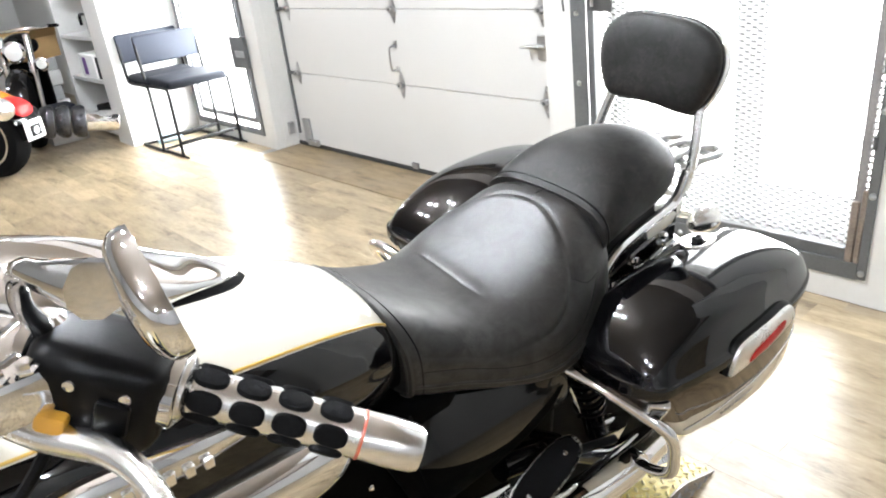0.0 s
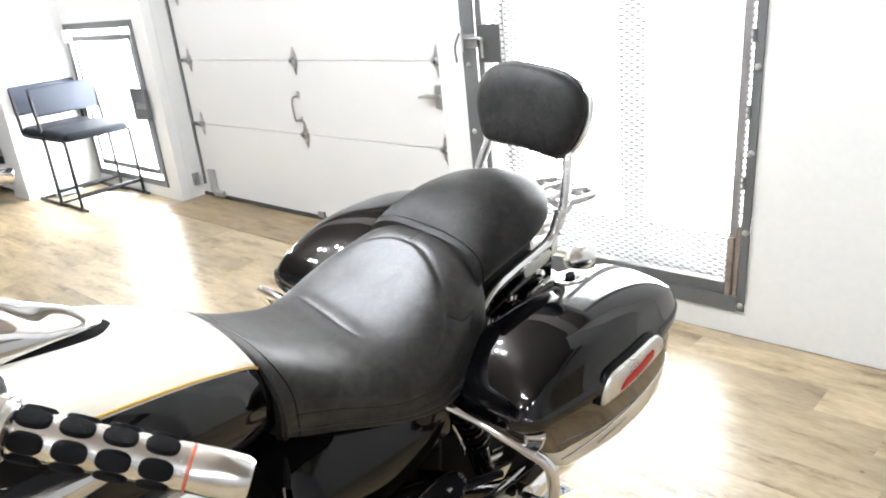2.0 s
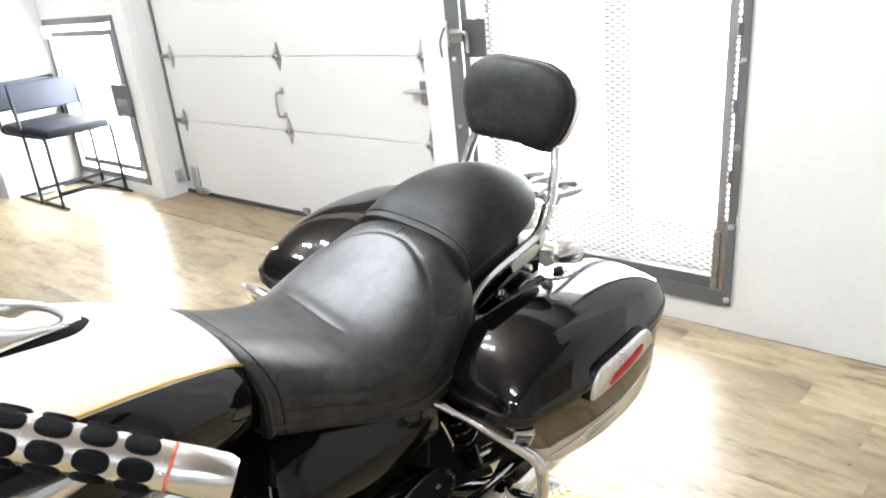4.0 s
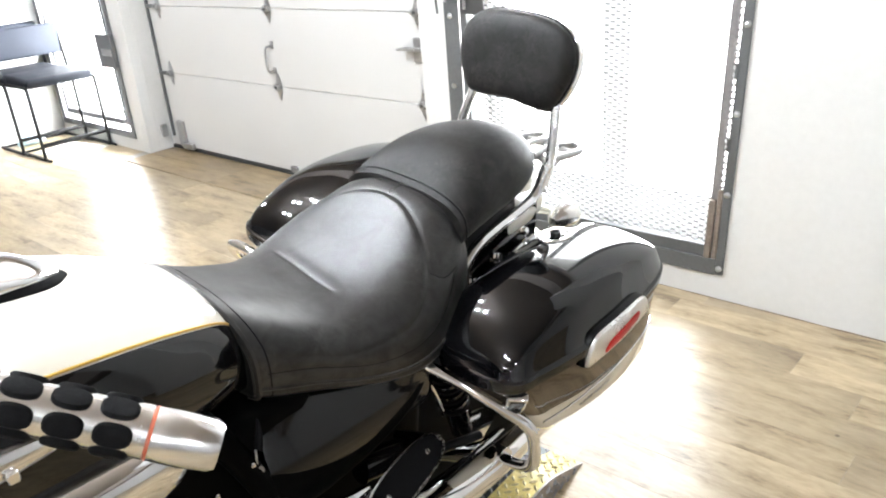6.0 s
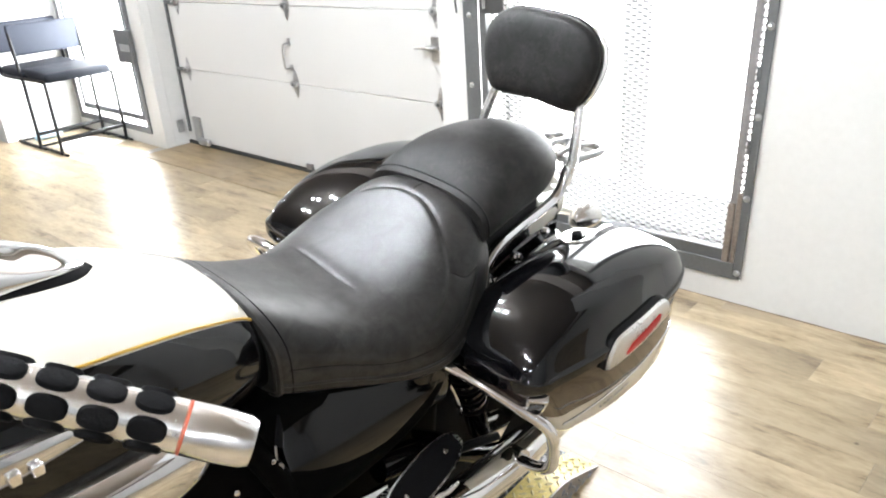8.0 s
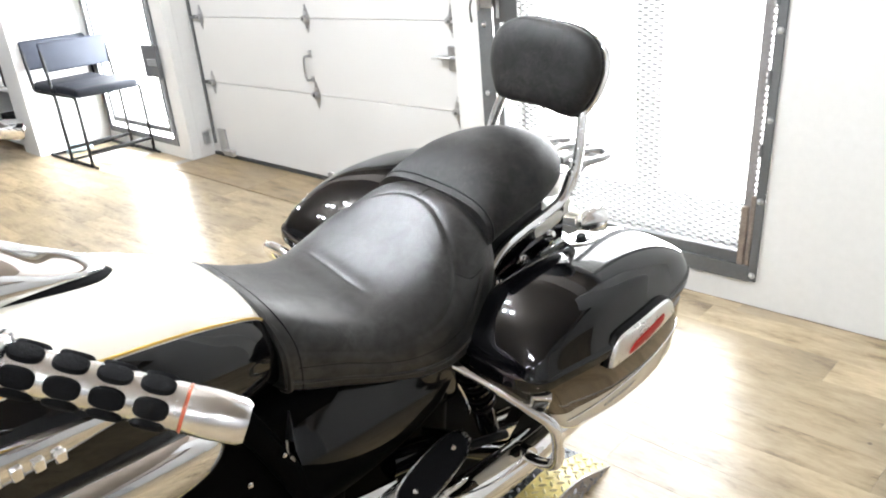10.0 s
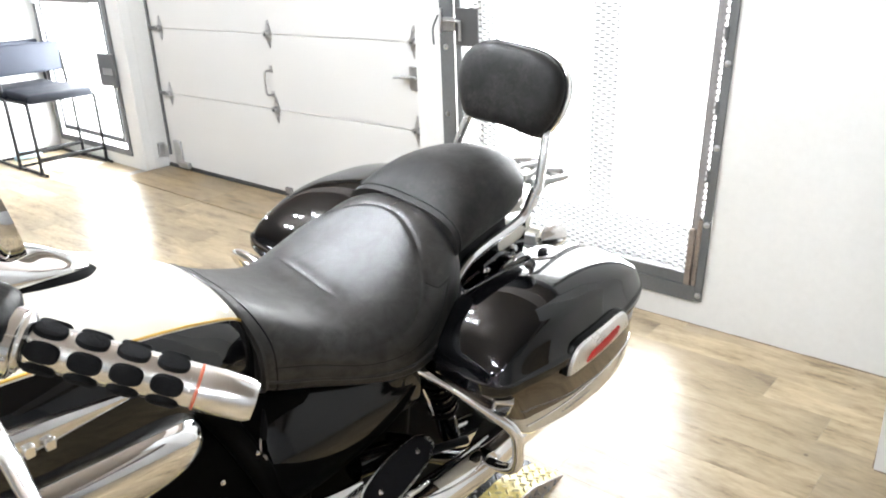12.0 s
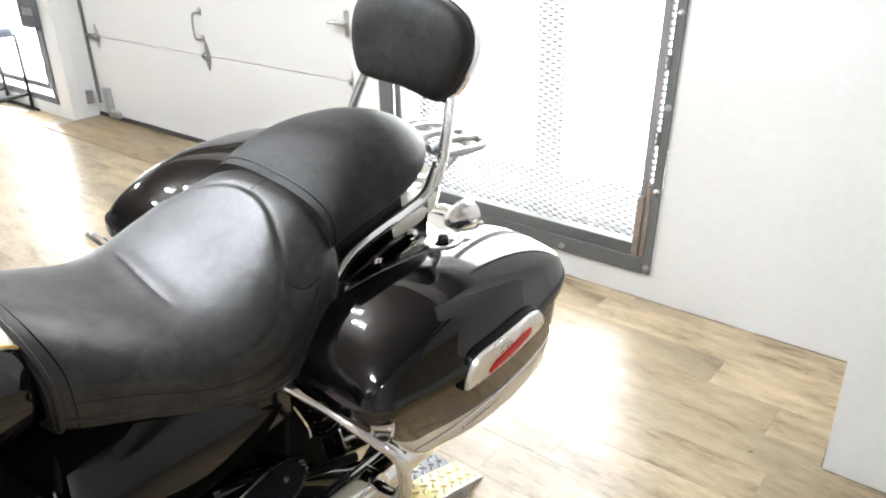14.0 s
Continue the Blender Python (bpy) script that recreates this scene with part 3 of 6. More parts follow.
# (1.55, 2.25) is added for the seat highlight, the last two for the chrome
for x, y in ((1.15, 1.90), (1.25, 2.97), (1.55, 2.25), (0.5, 3.2), (-0.35, 0.72), (-1.9, 0.9), (1.6, 6.0), (0.5, 8.6), (-2.4, -2.0), (-0.6, -3.6)):
    ceiling_light(x, y)


# ---- lift platform with tread plate ----
PY0, PY1, PX0, PXJ, PXE, PZ = 0.906, 1.47, -1.15, 1.541, 2.118, 0.067
RAMP = [(PXJ + 0.006, PZ), (1.915, PZ), (1.945, PZ - 0.003), (1.975, PZ - 0.010), (PXE, 0.004)]
lift = thing("lift_platform", "low motorcycle platform of diamond tread plate with yellow edges", "platform", at=pose(0, 0, 0, 0, 0, 3.15))


def slab(top, y0, y1):
    """A slab on the floor from y0 to y1; its upper side follows (x, z) points."""
    return loft([[(x, y, z) for x, z in list(top) + [(top[-1][0], 0.0), (top[0][0], 0.0)]] for y in (y0, y1)])


YW = 0.0925
FLAT = [(PX0, PZ - 0.004), (PXJ - 0.009, PZ - 0.004)]
for nm, m, y0, y1 in (("edge_plate", M_YELLOW, PY0, PY0 + YW), ("deck_plate", M_TREAD, PY0 + YW, PY1 - YW), ("edge_plate", M_YELLOW, PY1 - YW, PY1)):
    part(nm, slab(FLAT, y0, y1), m, lift, smooth=False)
    part(nm.replace("plate", "ramp"), slab(RAMP, y0, y1), m, lift, smooth=False)
part("hinge_gap", box(PXJ - 0.009, PXJ + 0.0055, PY0, PY1, 0.001, PZ - 0.008), M_SEAL, lift, "dark gap between the plates", False)
part("side_skirt", slab(FLAT, PY0 - 0.006, PY0 - 0.001), M_SKIRT, lift, "worn grey tread-plate side", False)
part("side_skirt", slab(RAMP, PY0 - 0.006, PY0 - 0.001), M_SKIRT, lift, "worn grey tread-plate side", False)


def lug(verts, faces, p, u, w, n, length=0.0260, width=0.0085, high=0.0050):
    """One raised lens-shaped lug of tread plate."""
    b = len(verts)
    for a, c, h in ((-1, 0, 0), (-0.4, -1, 0), (0.4, -1, 0), (1, 0, 0), (0.4, 1, 0), (-0.4, 1, 0), (-0.45, 0, 1), (0.45, 0, 1)):
        verts.append(tuple(p + u * (a * length / 2) + w * (c * width / 2) + n * (h * high)))
    faces += [tuple(b + i for i in q) for q in ((0, 1, 6), (1, 2, 7, 6), (2, 3, 7), (3, 4, 7), (4, 5, 6, 7), (5, 0, 6))]


def tread(name, m, x0, x1, y0, y1, zf, pitch=0.0345, skirt=False):
    """Lugs of two slants on interlaced square grids."""
    verts, faces = [], []
    for s, off in ((1, 0.25), (-1, 0.75)):
        x = x0 + off * pitch
        while x < x1 - 0.012:
            y = y0 + off * pitch
            while y < y1 - 0.006:
                if not skirt:
                    lug(verts, faces, Vector((x, y, zf(x))), Vector((0.7, 0.7 * s, 0)), Vector((0.7, -0.7 * s, 0)), Vector((0, 0, 1)))
                elif y < zf(x) - 0.007:
                    lug(verts, faces, Vector((x, PY0 - 0.0062, y)), Vector((0.7, 0, 0.7 * s)), Vector((0.7, 0, -0.7 * s)), Vector((0, -1, 0)))
                y += pitch
            x += pitch
    me = bpy.data.meshes.new(name)
    me.from_pydata(verts, [], faces)
    me.materials.append(m)
    ob = new(name, me)
    ob.parent = lift
    return tagged(ob, "raised tread lugs", kind="stuff")


def top_z(x):
    return float(np.interp(x, [p[0] for p in RAMP], [p[1] for p in RAMP])) - (0.004 if x < PXJ else 0)


tread("tread_relief", M_LUG, 0.3, PXE, PY0 + YW, PY1 - YW, top_z)
tread("tread_relief", M_YELLOW_LUG, 0.3, PXE, PY0, PY0 + YW, top_z)
tread("tread_relief", M_LUG, 0.3, PXE, 0.0, PZ, top_z, skirt=True)

# ---- the motorcycle, leaning on its stand ----
LEAN = 8.5
bike = thing("motorcycle", "black and cream touring motorcycle with leather seats and hard saddlebags", "motorcycle", at=pose(0, 1.27, 0.06, LEAN, 0, 0))

# fuel tank: cream above the pinstripe, black below
NT = 64


def tank_mat(i, j):
    a = (j + 0.5) / NT * 360
    return 0 if 41 < a < 139 else 1


TANK = [(0.40, 0, 0.87, 0.10, 0.10, 0.08, 2.4, 2.4), (0.46, 0, 0.865, 0.175, 0.135, 0.11, 2.4, 2.4), (0.60, 0, 0.86, 0.215, 0.155, 0.13, 2.4, 2.6), (0.75, 0, 0.85, 0.22, 0.158, 0.13, 2.4, 2.6),
        (0.90, 0, 0.835, 0.205, 0.145, 0.12, 2.4, 2.6), (1.0, 0, 0.815, 0.178, 0.13, 0.10, 2.4, 2.6), (1.08, 0, 0.793, 0.149, 0.108, 0.08, 2.4, 2.6), (1.112, 0, 0.76, 0.13, 0.078, 0.06, 2.4, 2.6)]
tank = part("fuel_tank", shell(TANK, 60, NT, tank_mat), [M_CREAM, M_BLACK], bike, "cream over black fuel tank with a gold pinstripe")
for side in (1, -1):
    pts = []
    for x, yc, zc, w, up, dn, e1, e2 in spline(TANK, 60)[3:]:
        a = radians(41.0)
        pts.append((x, side * (w * math.cos(a) ** (2 / e1) + 0.0006), zc + up * math.sin(a) ** (2 / e1) + 0.0006))
    part("pinstripe", tube(pts, 0.0022, 6), M_GOLD, tank, "gold pinstripe")
# chrome console on the tank
part("console_gasket", shell([(0.38, 0.04, 0.985, 0.07, 0.02, 0.03, 2.2, 2.2), (0.5, 0.052, 1.0, 0.136, 0.022, 0.04, 2.2, 2.2), (0.62, 0.054, 1.0, 0.132, 0.022, 0.04, 2.2, 2.2), (0.74, 0.044, 0.998, 0.106, 0.018, 0.04, 2.2, 2.2), (0.83, 0.029, 0.99, 0.078, 0.016, 0.035, 2.2, 2.2), (0.885, 0.014, 0.982, 0.048, 0.012, 0.03, 2.2, 2.2), (0.918, 0.005, 0.972, 0.010, 0.004, 0.02, 2.2, 2.2)], 40, 32), M_RUBBER, bike, "black rubber edge")
cons = part("tank_console", shell([(0.36, 0.04, 1.005, 0.06, 0.03, 0.02, 2.2, 2.2), (0.5, 0.060, 1.014, 0.134, 0.100, 0.03, 2.2, 2.2), (0.60, 0.062, 1.016, 0.132, 0.098, 0.03, 2.2, 2.2), (0.70, 0.054, 1.013, 0.112, 0.074, 0.03, 2.3, 2.2), (0.78, 0.039, 1.008, 0.086, 0.045, 0.025, 2.4, 2.2), (0.83, 0.028, 1.003, 0.066, 0.023, 0.02, 2.4, 2.2), (0.875, 0.016, 0.995, 0.042, 0.013, 0.015, 2.3, 2.2), (0.905, 0.006, 0.985, 0.010, 0.005, 0.01, 2.2, 2.2)], 52, 44), M_CHROME, bike, "polished chrome tank console")
part("gauge", lathe([(0, 0.066), (0.012, 0.064), (0.018, 0.056), (0.012, 0.053), (0.010, 0)], (0.545, 0.060, 1.102), (0.12, 0, 1), 36), M_CHROME, cons, "chrome-rimmed round gauge")
part("gauge_face", lathe([(0, 0.052), (0.001, 0.052), (0.0012, 0)], (0.5463, 0.060, 1.1135), (0.12, 0, 1), 36), M_PLASTIC, cons, "dark gauge face")
part("badge", box(0.664, 0.676, 0.006, 0.036, 1.078, 1.0915, 0.002, 1), M_RED, cons, "small red badge")
part("badge_edge", box(0.677, 0.681, 0.006, 0.036, 1.077, 1.0905, 0.001, 1), M_PLASTIC, cons)
# tank emblem, lettering as plain bars
for s in (-1, 1):
    eb = tube([(0.52, s * 0.205, 0.915), (0.60, s * 0.222, 0.912), (0.70, s * 0.224, 0.905), (0.80, s * 0.212, 0.897), (0.865, s * 0.200, 0.890)], [0.012, 0.026, 0.022, 0.010, 0.002], 10, 20)
    for v in eb.verts:
        v.co.y = s * 0.216 + (v.co.y - s * 0.216) * 0.55
    em = part("emblem", eb, M_CHROME, bike, "chrome wing-shaped tank emblem")
    for k in range(6):
        x = 0.60 + 0.024 * k
        part("raised_bar", box(x, x + 0.014, s * 0.2345 - 0.004, s * 0.2345 + 0.004, 0.898 - 0.002 * k, 0.922 - 0.0035 * k, 0.002, 1), M_ALU, em)

# driver's seat
SEAT = [(1.092, 0, 0.748, 0.156, 0.122, 0.03, 3.0, 2.0), (1.13, 0, 0.735, 0.165, 0.128, 0.035, 3.0, 2.2), (1.20, 0, 0.716, 0.182, 0.119, 0.035, 3.0, 2.4), (1.28, 0, 0.690, 0.202, 0.117, 0.035, 2.9, 2.4),
        (1.35, 0, 0.670, 0.216, 0.137, 0.035, 3.0, 2.4), (1.42, 0, 0.660, 0.222, 0.171, 0.035, 3.0, 2.4), (1.49, 0, 0.666, 0.214, 0.200, 0.04, 2.9, 2.4), (1.55, 0, 0.688, 0.195, 0.208, 0.045, 2.8, 2.4), (1.585, 0, 0.72, 0.178, 0.180, 0.045, 2.7, 2.4), (1.605, 0, 0.75, 0.165, 0.140, 0.04, 2.6, 2.4)]


def nose(p):
    """The seat's front edge bows forward over the tank in the middle."""
    k = min(max((1.25 - p[0]) / 0.16, 0), 1)
    g = 1 - min(1, (p[1] / 0.15) ** 2)
    return Vector((p[0] - 0.028 * k * g, p[1], p[2] + 0.037 * k * k * g))


tables = {}


def table(stations):
    """The stations finely sampled, worked out once."""
    key = stations[0], stations[-1]
    if key not in tables:
        tables[key] = spline(stations, 400)
    return tables[key]


def on_shell(stations, x, a):
    q = table(stations)
    i = int(np.argmin(abs(q[:, 0] - x)))
    _, yc, zc, w, up, dn, e1, e2 = q[i]
    c, s = math.cos(radians(a)), math.sin(radians(a))
    e = e1 if s >= 0 else e2
    p = Vector((x, yc + w * sgnpow(c, 2 / e), zc + (up if s >= 0 else dn) * sgnpow(s, 2 / e)))
    return nose(p) if stations is SEAT else p


def on_top(stations, x, y):
    q = table(stations)
    i = int(np.argmin(abs(q[:, 0] - x)))
    _, yc, zc, w, up, dn, e1, e2 = q[i]
    f = min(abs(y - yc) / w, 0.999)
    p = Vector((x, y, zc + up * (1 - f ** e1) ** (1 / e1)))
    return nose(p) if stations is SEAT else p


def seam(name, stations, xs, angles, r, parent, material, n=40, lift_by=0.0):
    q = spline(list(zip(xs, angles)), n)
    part(name, tube([on_shell(stations, x, a) + Vector((0, 0, lift_by)) for x, a in q], r, 6), material, parent)


# the leather is drawn in along its seams and the crease: grooves with a soft roll beside them
def angle_at(x, y, z):
    q = table(SEAT)
    _, yc, zc, w, up, dn, e1, e2 = q[int(np.argmin(abs(q[:, 0] - x)))]
    return math.degrees(math.atan2(max((z - zc) / up, 0) ** (e1 / 2), min(abs(y) / w, 1.0) ** (e1 / 2)))


CUSHION = [(1.125, 21), (1.18, 20), (1.249, 19)] + [(x, angle_at(x, y, z)) for x, y, z in ((1.32, 0.199, 0.744), (1.368, 0.206, 0.746), (1.41, 0.206, 0.758), (1.448, 0.196, 0.785), (1.474, 0.176, 0.812), (1.500, 0.138, 0.848), (1.520, 0.098, 0.872), (1.540, 0.045, 0.892))] + [(1.546, 90)]
LOWER = [(1.118, 9), (1.20, 10), (1.28, 9), (1.338, 8.5), (1.407, 9), (1.457, 11), (1.50, 16), (1.535, 24)]
COLLAR = [(1.478, angle_at(1.478, 0.178, 0.815)), (1.505, 31), (1.545, 26)]


def seam_line(points, side, n):
    return [on_shell(SEAT, x, a if side > 0 else 180 - a) for x, a in spline(points, n)]


CREASE = [on_top(SEAT, x, y) for x, y in spline([(1.345, 0.112), (1.336, 0.05), (1.327, -0.02), (1.324, -0.075), (1.326, -0.10)], 120)]
lines = []
for side in (1, -1):
    lines += [(seam_line(CUSHION, side, 360), 0.0012, 0.0027), (seam_line(LOWER, side, 240), 0.0022, 0.0032), (seam_line(COLLAR, side, 60), 0.0020, 0.0030)]
sbm = shell(SEAT, 230, 220)
co = np.array([nose(v.co) for v in sbm.verts])
base_yc = np.stack([np.zeros(len(co)), np.interp(co[:, 0], [q[0] for q in SEAT], [q[2] for q in SEAT])], 1)
out_dir = np.stack([np.zeros(len(co)), co[:, 1], (co[:, 2] - base_yc[:, 1]) * 1.6], 1)
out_dir /= np.maximum(np.linalg.norm(out_dir, axis=1), 1e-6)[:, None]


def nearest(points):
    p = np.array([tuple(v) for v in points])
    best = np.full(len(co), 9.0)
    for i in range(0, len(p), 24):
        best = np.minimum(best, np.sqrt(((co[:, None, :] - p[None, i:i + 24, :]) ** 2).sum(2)).min(1))
    return best


push = np.zeros(len(co))
for points, depth, width in lines:
    d = nearest(points)
    push += -depth * np.exp(-(d / width) ** 2) + 0.0003 * np.exp(-((d - 0.011) / 0.007) ** 2)
# the dished cushion rises to a rounded rim just inside its rear seam
d = np.minimum(nearest(seam_line(CUSHION, 1, 200)), nearest(seam_line(CUSHION, -1, 200)))
seam_at = np.interp(co[:, 0], [q[0] for q in CUSHION], [q[1] for q in CUSHION])
inside = np.array([c[0] < 1.546 and angle_at(*c) > a for c, a in zip(co, seam_at)])
rise = np.clip((co[:, 0] - 1.33) / 0.09, 0, 1)
push += np.where(inside, 0.0052 * rise * np.exp(-((d - 0.014) / np.where(d > 0.014, 0.048, 0.0085)) ** 2), 0)
d = nearest(CREASE)
fade = np.clip((0.102 - np.abs(co[:, 1] - 0.012)) / 0.03, 0, 1)
ahead = np.sign(co[:, 0] - 1.332)
push += fade * (-0.0026 * np.exp(-(d / 0.0034) ** 2) + 0.0005 * np.exp(-((d - 0.015) / 0.009) ** 2) * np.where(ahead > 0, 1.2, 0.7))
for i, v in enumerate(sbm.verts):
    wave = noise.noise(Vector(co[i]) * 9.0) * 0.0009 + noise.noise(Vector(co[i]) * 26.0) * 0.0004
    v.co = Vector(co[i]) + Vector(out_dir[i]) * float(push[i] + wave)
seat = part("driver_seat", sbm, M_LEATHER, bike, "scuffed black leather driver's seat with stitched seams")
for side in (1, -1):
    for points, dip in ((CUSHION, 0.0022), (LOWER, 0.0016), (COLLAR, 0.0014)):
        part("stitching", tube([p - Vector((0, p.y * 0.6, p.z - 0.70)).normalized() * dip for p in seam_line(points, side, 70)], 0.0011, 6), M_LEATHER2, seat)
part("stitching", tube([on_shell(SEAT, x, 90) + Vector((0, 0, 0.0003)) for x in np.linspace(1.548, 1.585, 12)], 0.0012, 6), M_LEATHER2, seat)
for f in (0, 1):
    part("welt", tube([on_shell(SEAT, x, a if f == 0 else 180 - a) for x, a in spline([(1.10, 1), (1.2, 1), (1.35, 1), (1.5, 2), (1.60, 3)], 50)], 0.0036, 8), M_LEATHER, seat)
seam("front_welt", SEAT, [1.100] * 9, [-30, 0, 30, 60, 90, 120, 150, 180, 210], 0.0060, seat, M_LEATHER, 60)
seam("front_stitch", SEAT, [1.122] * 9, [-20, 0, 30, 60, 90, 120, 150, 180, 200], 0.0013, seat, M_LEATHER2, 60)

# passenger's seat
PSEAT = [(1.588, 0, 0.838, 0.162, 0.066, 0.045, 2.6, 2.4), (1.63, 0, 0.850, 0.158, 0.088, 0.05, 2.6, 2.4), (1.70, 0, 0.862, 0.154, 0.103, 0.05, 2.5, 2.3), (1.78, 0, 0.874, 0.150, 0.096, 0.05, 2.4, 2.2), (1.84, 0, 0.884, 0.136, 0.084, 0.050, 2.2, 2.1), (1.888, 0, 0.890, 0.112, 0.067, 0.046, 2.1, 2.0), (1.925, 0, 0.893, 0.082, 0.047, 0.038, 2.0, 2.0), (1.948, 0, 0.895, 0.050, 0.028, 0.026, 2.0, 2.0), (1.958, 0, 0.895, 0.012, 0.008, 0.008, 2, 2)]
pseat = part("passenger_seat", shell(PSEAT, 56, 64), M_LEATHER3, bike, "scuffed black leather passenger seat")
seam("front_roll", PSEAT, [1.600] * 5, [-8, 45, 90, 135, 188], 0.0024, pseat, M_LEATHER2, 50)
seam("welt", PSEAT, [1.60, 1.7, 1.82, 1.90, 1.945], [-6, -6, -6, -6, -4], 0.003, pseat, M_LEATHER2)

# backrest
rest_at = pose(1.963, 0.005, 1.100, 0, 9, 0)


HALF = [(0.0, 0.092), (0.06, 0.090), (0.11, 0.076), (0.143, 0.046), (0.155, 0.006), (0.149, -0.040), (0.131, -0.080), (0.112, -0.104), (0.085, -0.109), (0.045, -0.106), (0.0, -0.103)]


def pad_bm():
    h = spline([(0.968 * y, 0.968 * z) for y, z in HALF], 30)
    out = [tuple(p) for p in h] + [(-y, z) for y, z in h[-2:0:-1]]
    prof = [(0.003, 0.90), (0.003, 0.965), (-0.002, 0.995), (-0.013, 1.0), (-0.023, 0.985), (-0.032, 0.93), (-0.038, 0.82), (-0.043, 0.62), (-0.0455, 0.36), (-0.046, 0.12)]
    return loft([[(d, y * f, z * f) for y, z in out] for d, f in prof])


rest = part("backrest", pad_bm(), M_LEATHER3, bike, "black leather passenger backrest pad", at=rest_at)
half = spline(HALF, 30)
plate_edge = [tuple(p) for p in half] + [(-y, z) for y, z in half[-2:0:-1]]
part("backrest_plate", loft([[(d, y * f, z * f) for y, z in plate_edge] for d, f in ((-0.002, 0.96), (0.000, 1.000), (0.010, 1.006), (0.022, 0.99), (0.028, 0.93))]), M_CHROME, rest, "chrome back plate")
part("piping", tube([(-0.005, y * 0.968, z * 0.968) for y, z in plate_edge], 0.003, 8, closed=True), M_LEATHER3, rest)
sb = [(1.90, -0.132, 0.845), (1.918, -0.131, 0.885), (1.935, -0.124, 0.95), (1.952, -0.112, 1.01), (1.975, -0.098, 1.09), (1.985, -0.075, 1.15), (1.99, 0, 1.165)]
full = sb + [(x, -y, z) for x, y, z in sb[-2::-1]]
part("sissy_bar", tube(full, 0.0115, 12, 70), M_ALU, bike, "chrome backrest hoop")
for s in (-1, 1):
    part("side_rail", tube([(1.565, s * 0.160, 0.66), (1.592, s * 0.152, 0.705), (1.622, s * 0.144, 0.752), (1.663, s * 0.139, 0.782), (1.738, s * 0.136, 0.801), (1.82, s * 0.135, 0.815), (1.872, s * 0.134, 0.832), (1.900, s * 0.133, 0.875)], [0.009, 0.010, 0.0115, 0.012, 0.012, 0.012, 0.012, 0.0125], 12, 48), M_CHROME, bike, "polished chrome backrest bracket")
    part("post_collar", lathe([(-0.012, 0.0125), (-0.010, 0.0145), (0.010, 0.0145), (0.012, 0.0125)], (1.908, s * 0.132, 0.878), (0.35, s * 0.02, 0.9), 20), M_ALU, bike, "chrome post collar")
    side_plate = bmesh.new()
    outer = [(1.60, 0.70), (1.663, 0.776), (1.738, 0.795), (1.82, 0.810), (1.885, 0.835), (1.897, 0.70), (1.78, 0.705), (1.66, 0.68)]
    lo = [side_plate.verts.new((x, s * 0.120, z)) for x, z in outer]
    hi = [side_plate.verts.new((x, s * 0.130, z)) for x, z in outer]
    side_plate.faces.new(lo[::-1])
    side_plate.faces.new(hi)
    for i in range(8):
        side_plate.faces.new((lo[i], lo[(i + 1) % 8], hi[(i + 1) % 8], hi[i]))
    part("bracket_plate", side_plate, M_BLACK, bike, "black bracket plate", False)
    part("lower_rail", tube([(1.56, s * 0.162, 0.64), (1.68, s * 0.155, 0.690), (1.80, s * 0.15, 0.728), (1.86, s * 0.148, 0.74)], 0.009, 8, 20, flat=0.5), M_CHROME, bike, "chrome saddlebag rail")
    for x, z in ((1.665, 0.695), (1.745, 0.722), (1.838, 0.752)):
        bolt("dome_nut", (x, s * 0.132, z), (0.1, s, 0.5), 0.009, bike, M_CHROME, "chrome dome nut")
    part("inner_frame", box(1.50, 1.90, s * 0.10 - 0.012, s * 0.10 + 0.012, 0.60, 0.775, 0.008), M_CAST, bike)

# luggage rack
rack = part("luggage_rack", tube([(1.97, -0.084, 0.863), (2.025, -0.094, 0.865), (2.104, -0.092, 0.856), (2.144, -0.070, 0.850), (2.156, 0, 0.847), (2.144, 0.070, 0.850), (2.104, 0.092, 0.856), (2.025, 0.094, 0.865), (1.97, 0.084, 0.863)], 0.0095, 10, 60), M_GALV, bike, "chrome tube luggage rack")
for y in (-0.049, 0.0, 0.049):
    part("rack_bar", tube([(1.978, y, 0.870), (2.057, y, 0.871), (2.148, y, 0.853)], 0.0085, 8, 12), M_GALV, rack)
for x in (2.002, 2.089):
    part("rack_bar", tube([(x, -0.092, 0.858), (x, 0, 0.857), (x, 0.092, 0.858)], 0.0085, 8, 10), M_GALV, rack)
for s in (-1, 1):
    part("rack_stay", tube([(1.905, s * 0.13, 0.83), (1.945, s * 0.108, 0.846), (2.015, s * 0.092, 0.861)], 0.0088, 8, 12), M_GALV, rack)

# rear fender, lights
fb = bmesh.new()
rings = []
for a in np.linspace(radians(-12), radians(150), 40):
    cx, cz, r = 1.80, 0.33, 0.405
    w = 0.115
    ring = []
    for t in np.linspace(-1, 1, 17):
        ring.append((cx + (r - 0.05 * abs(t) ** 3) * math.cos(a), t * w, cz + (r - 0.05 * abs(t) ** 3) * math.sin(a)))
    for t in np.linspace(1, -1, 17):
        ring.append((cx + (r - 0.008 - 0.05 * abs(t) ** 3) * math.cos(a), t * (w - 0.005), cz + (r - 0.008 - 0.05 * abs(t) ** 3) * math.sin(a)))
    rings.append(ring)
fender = part("rear_fender", loft(rings, fb), M_CREAM, bike, "cream painted rear fender")
part("seat_pan", shell([(1.56, 0, 0.75, 0.12, 0.07, 0.05, 3, 3), (1.70, 0, 0.79, 0.132, 0.05, 0.06, 3, 3), (1.82, 0, 0.815, 0.118, 0.04, 0.05, 3, 3)], 20, 28), M_PLASTIC, bike, "black seat pan")
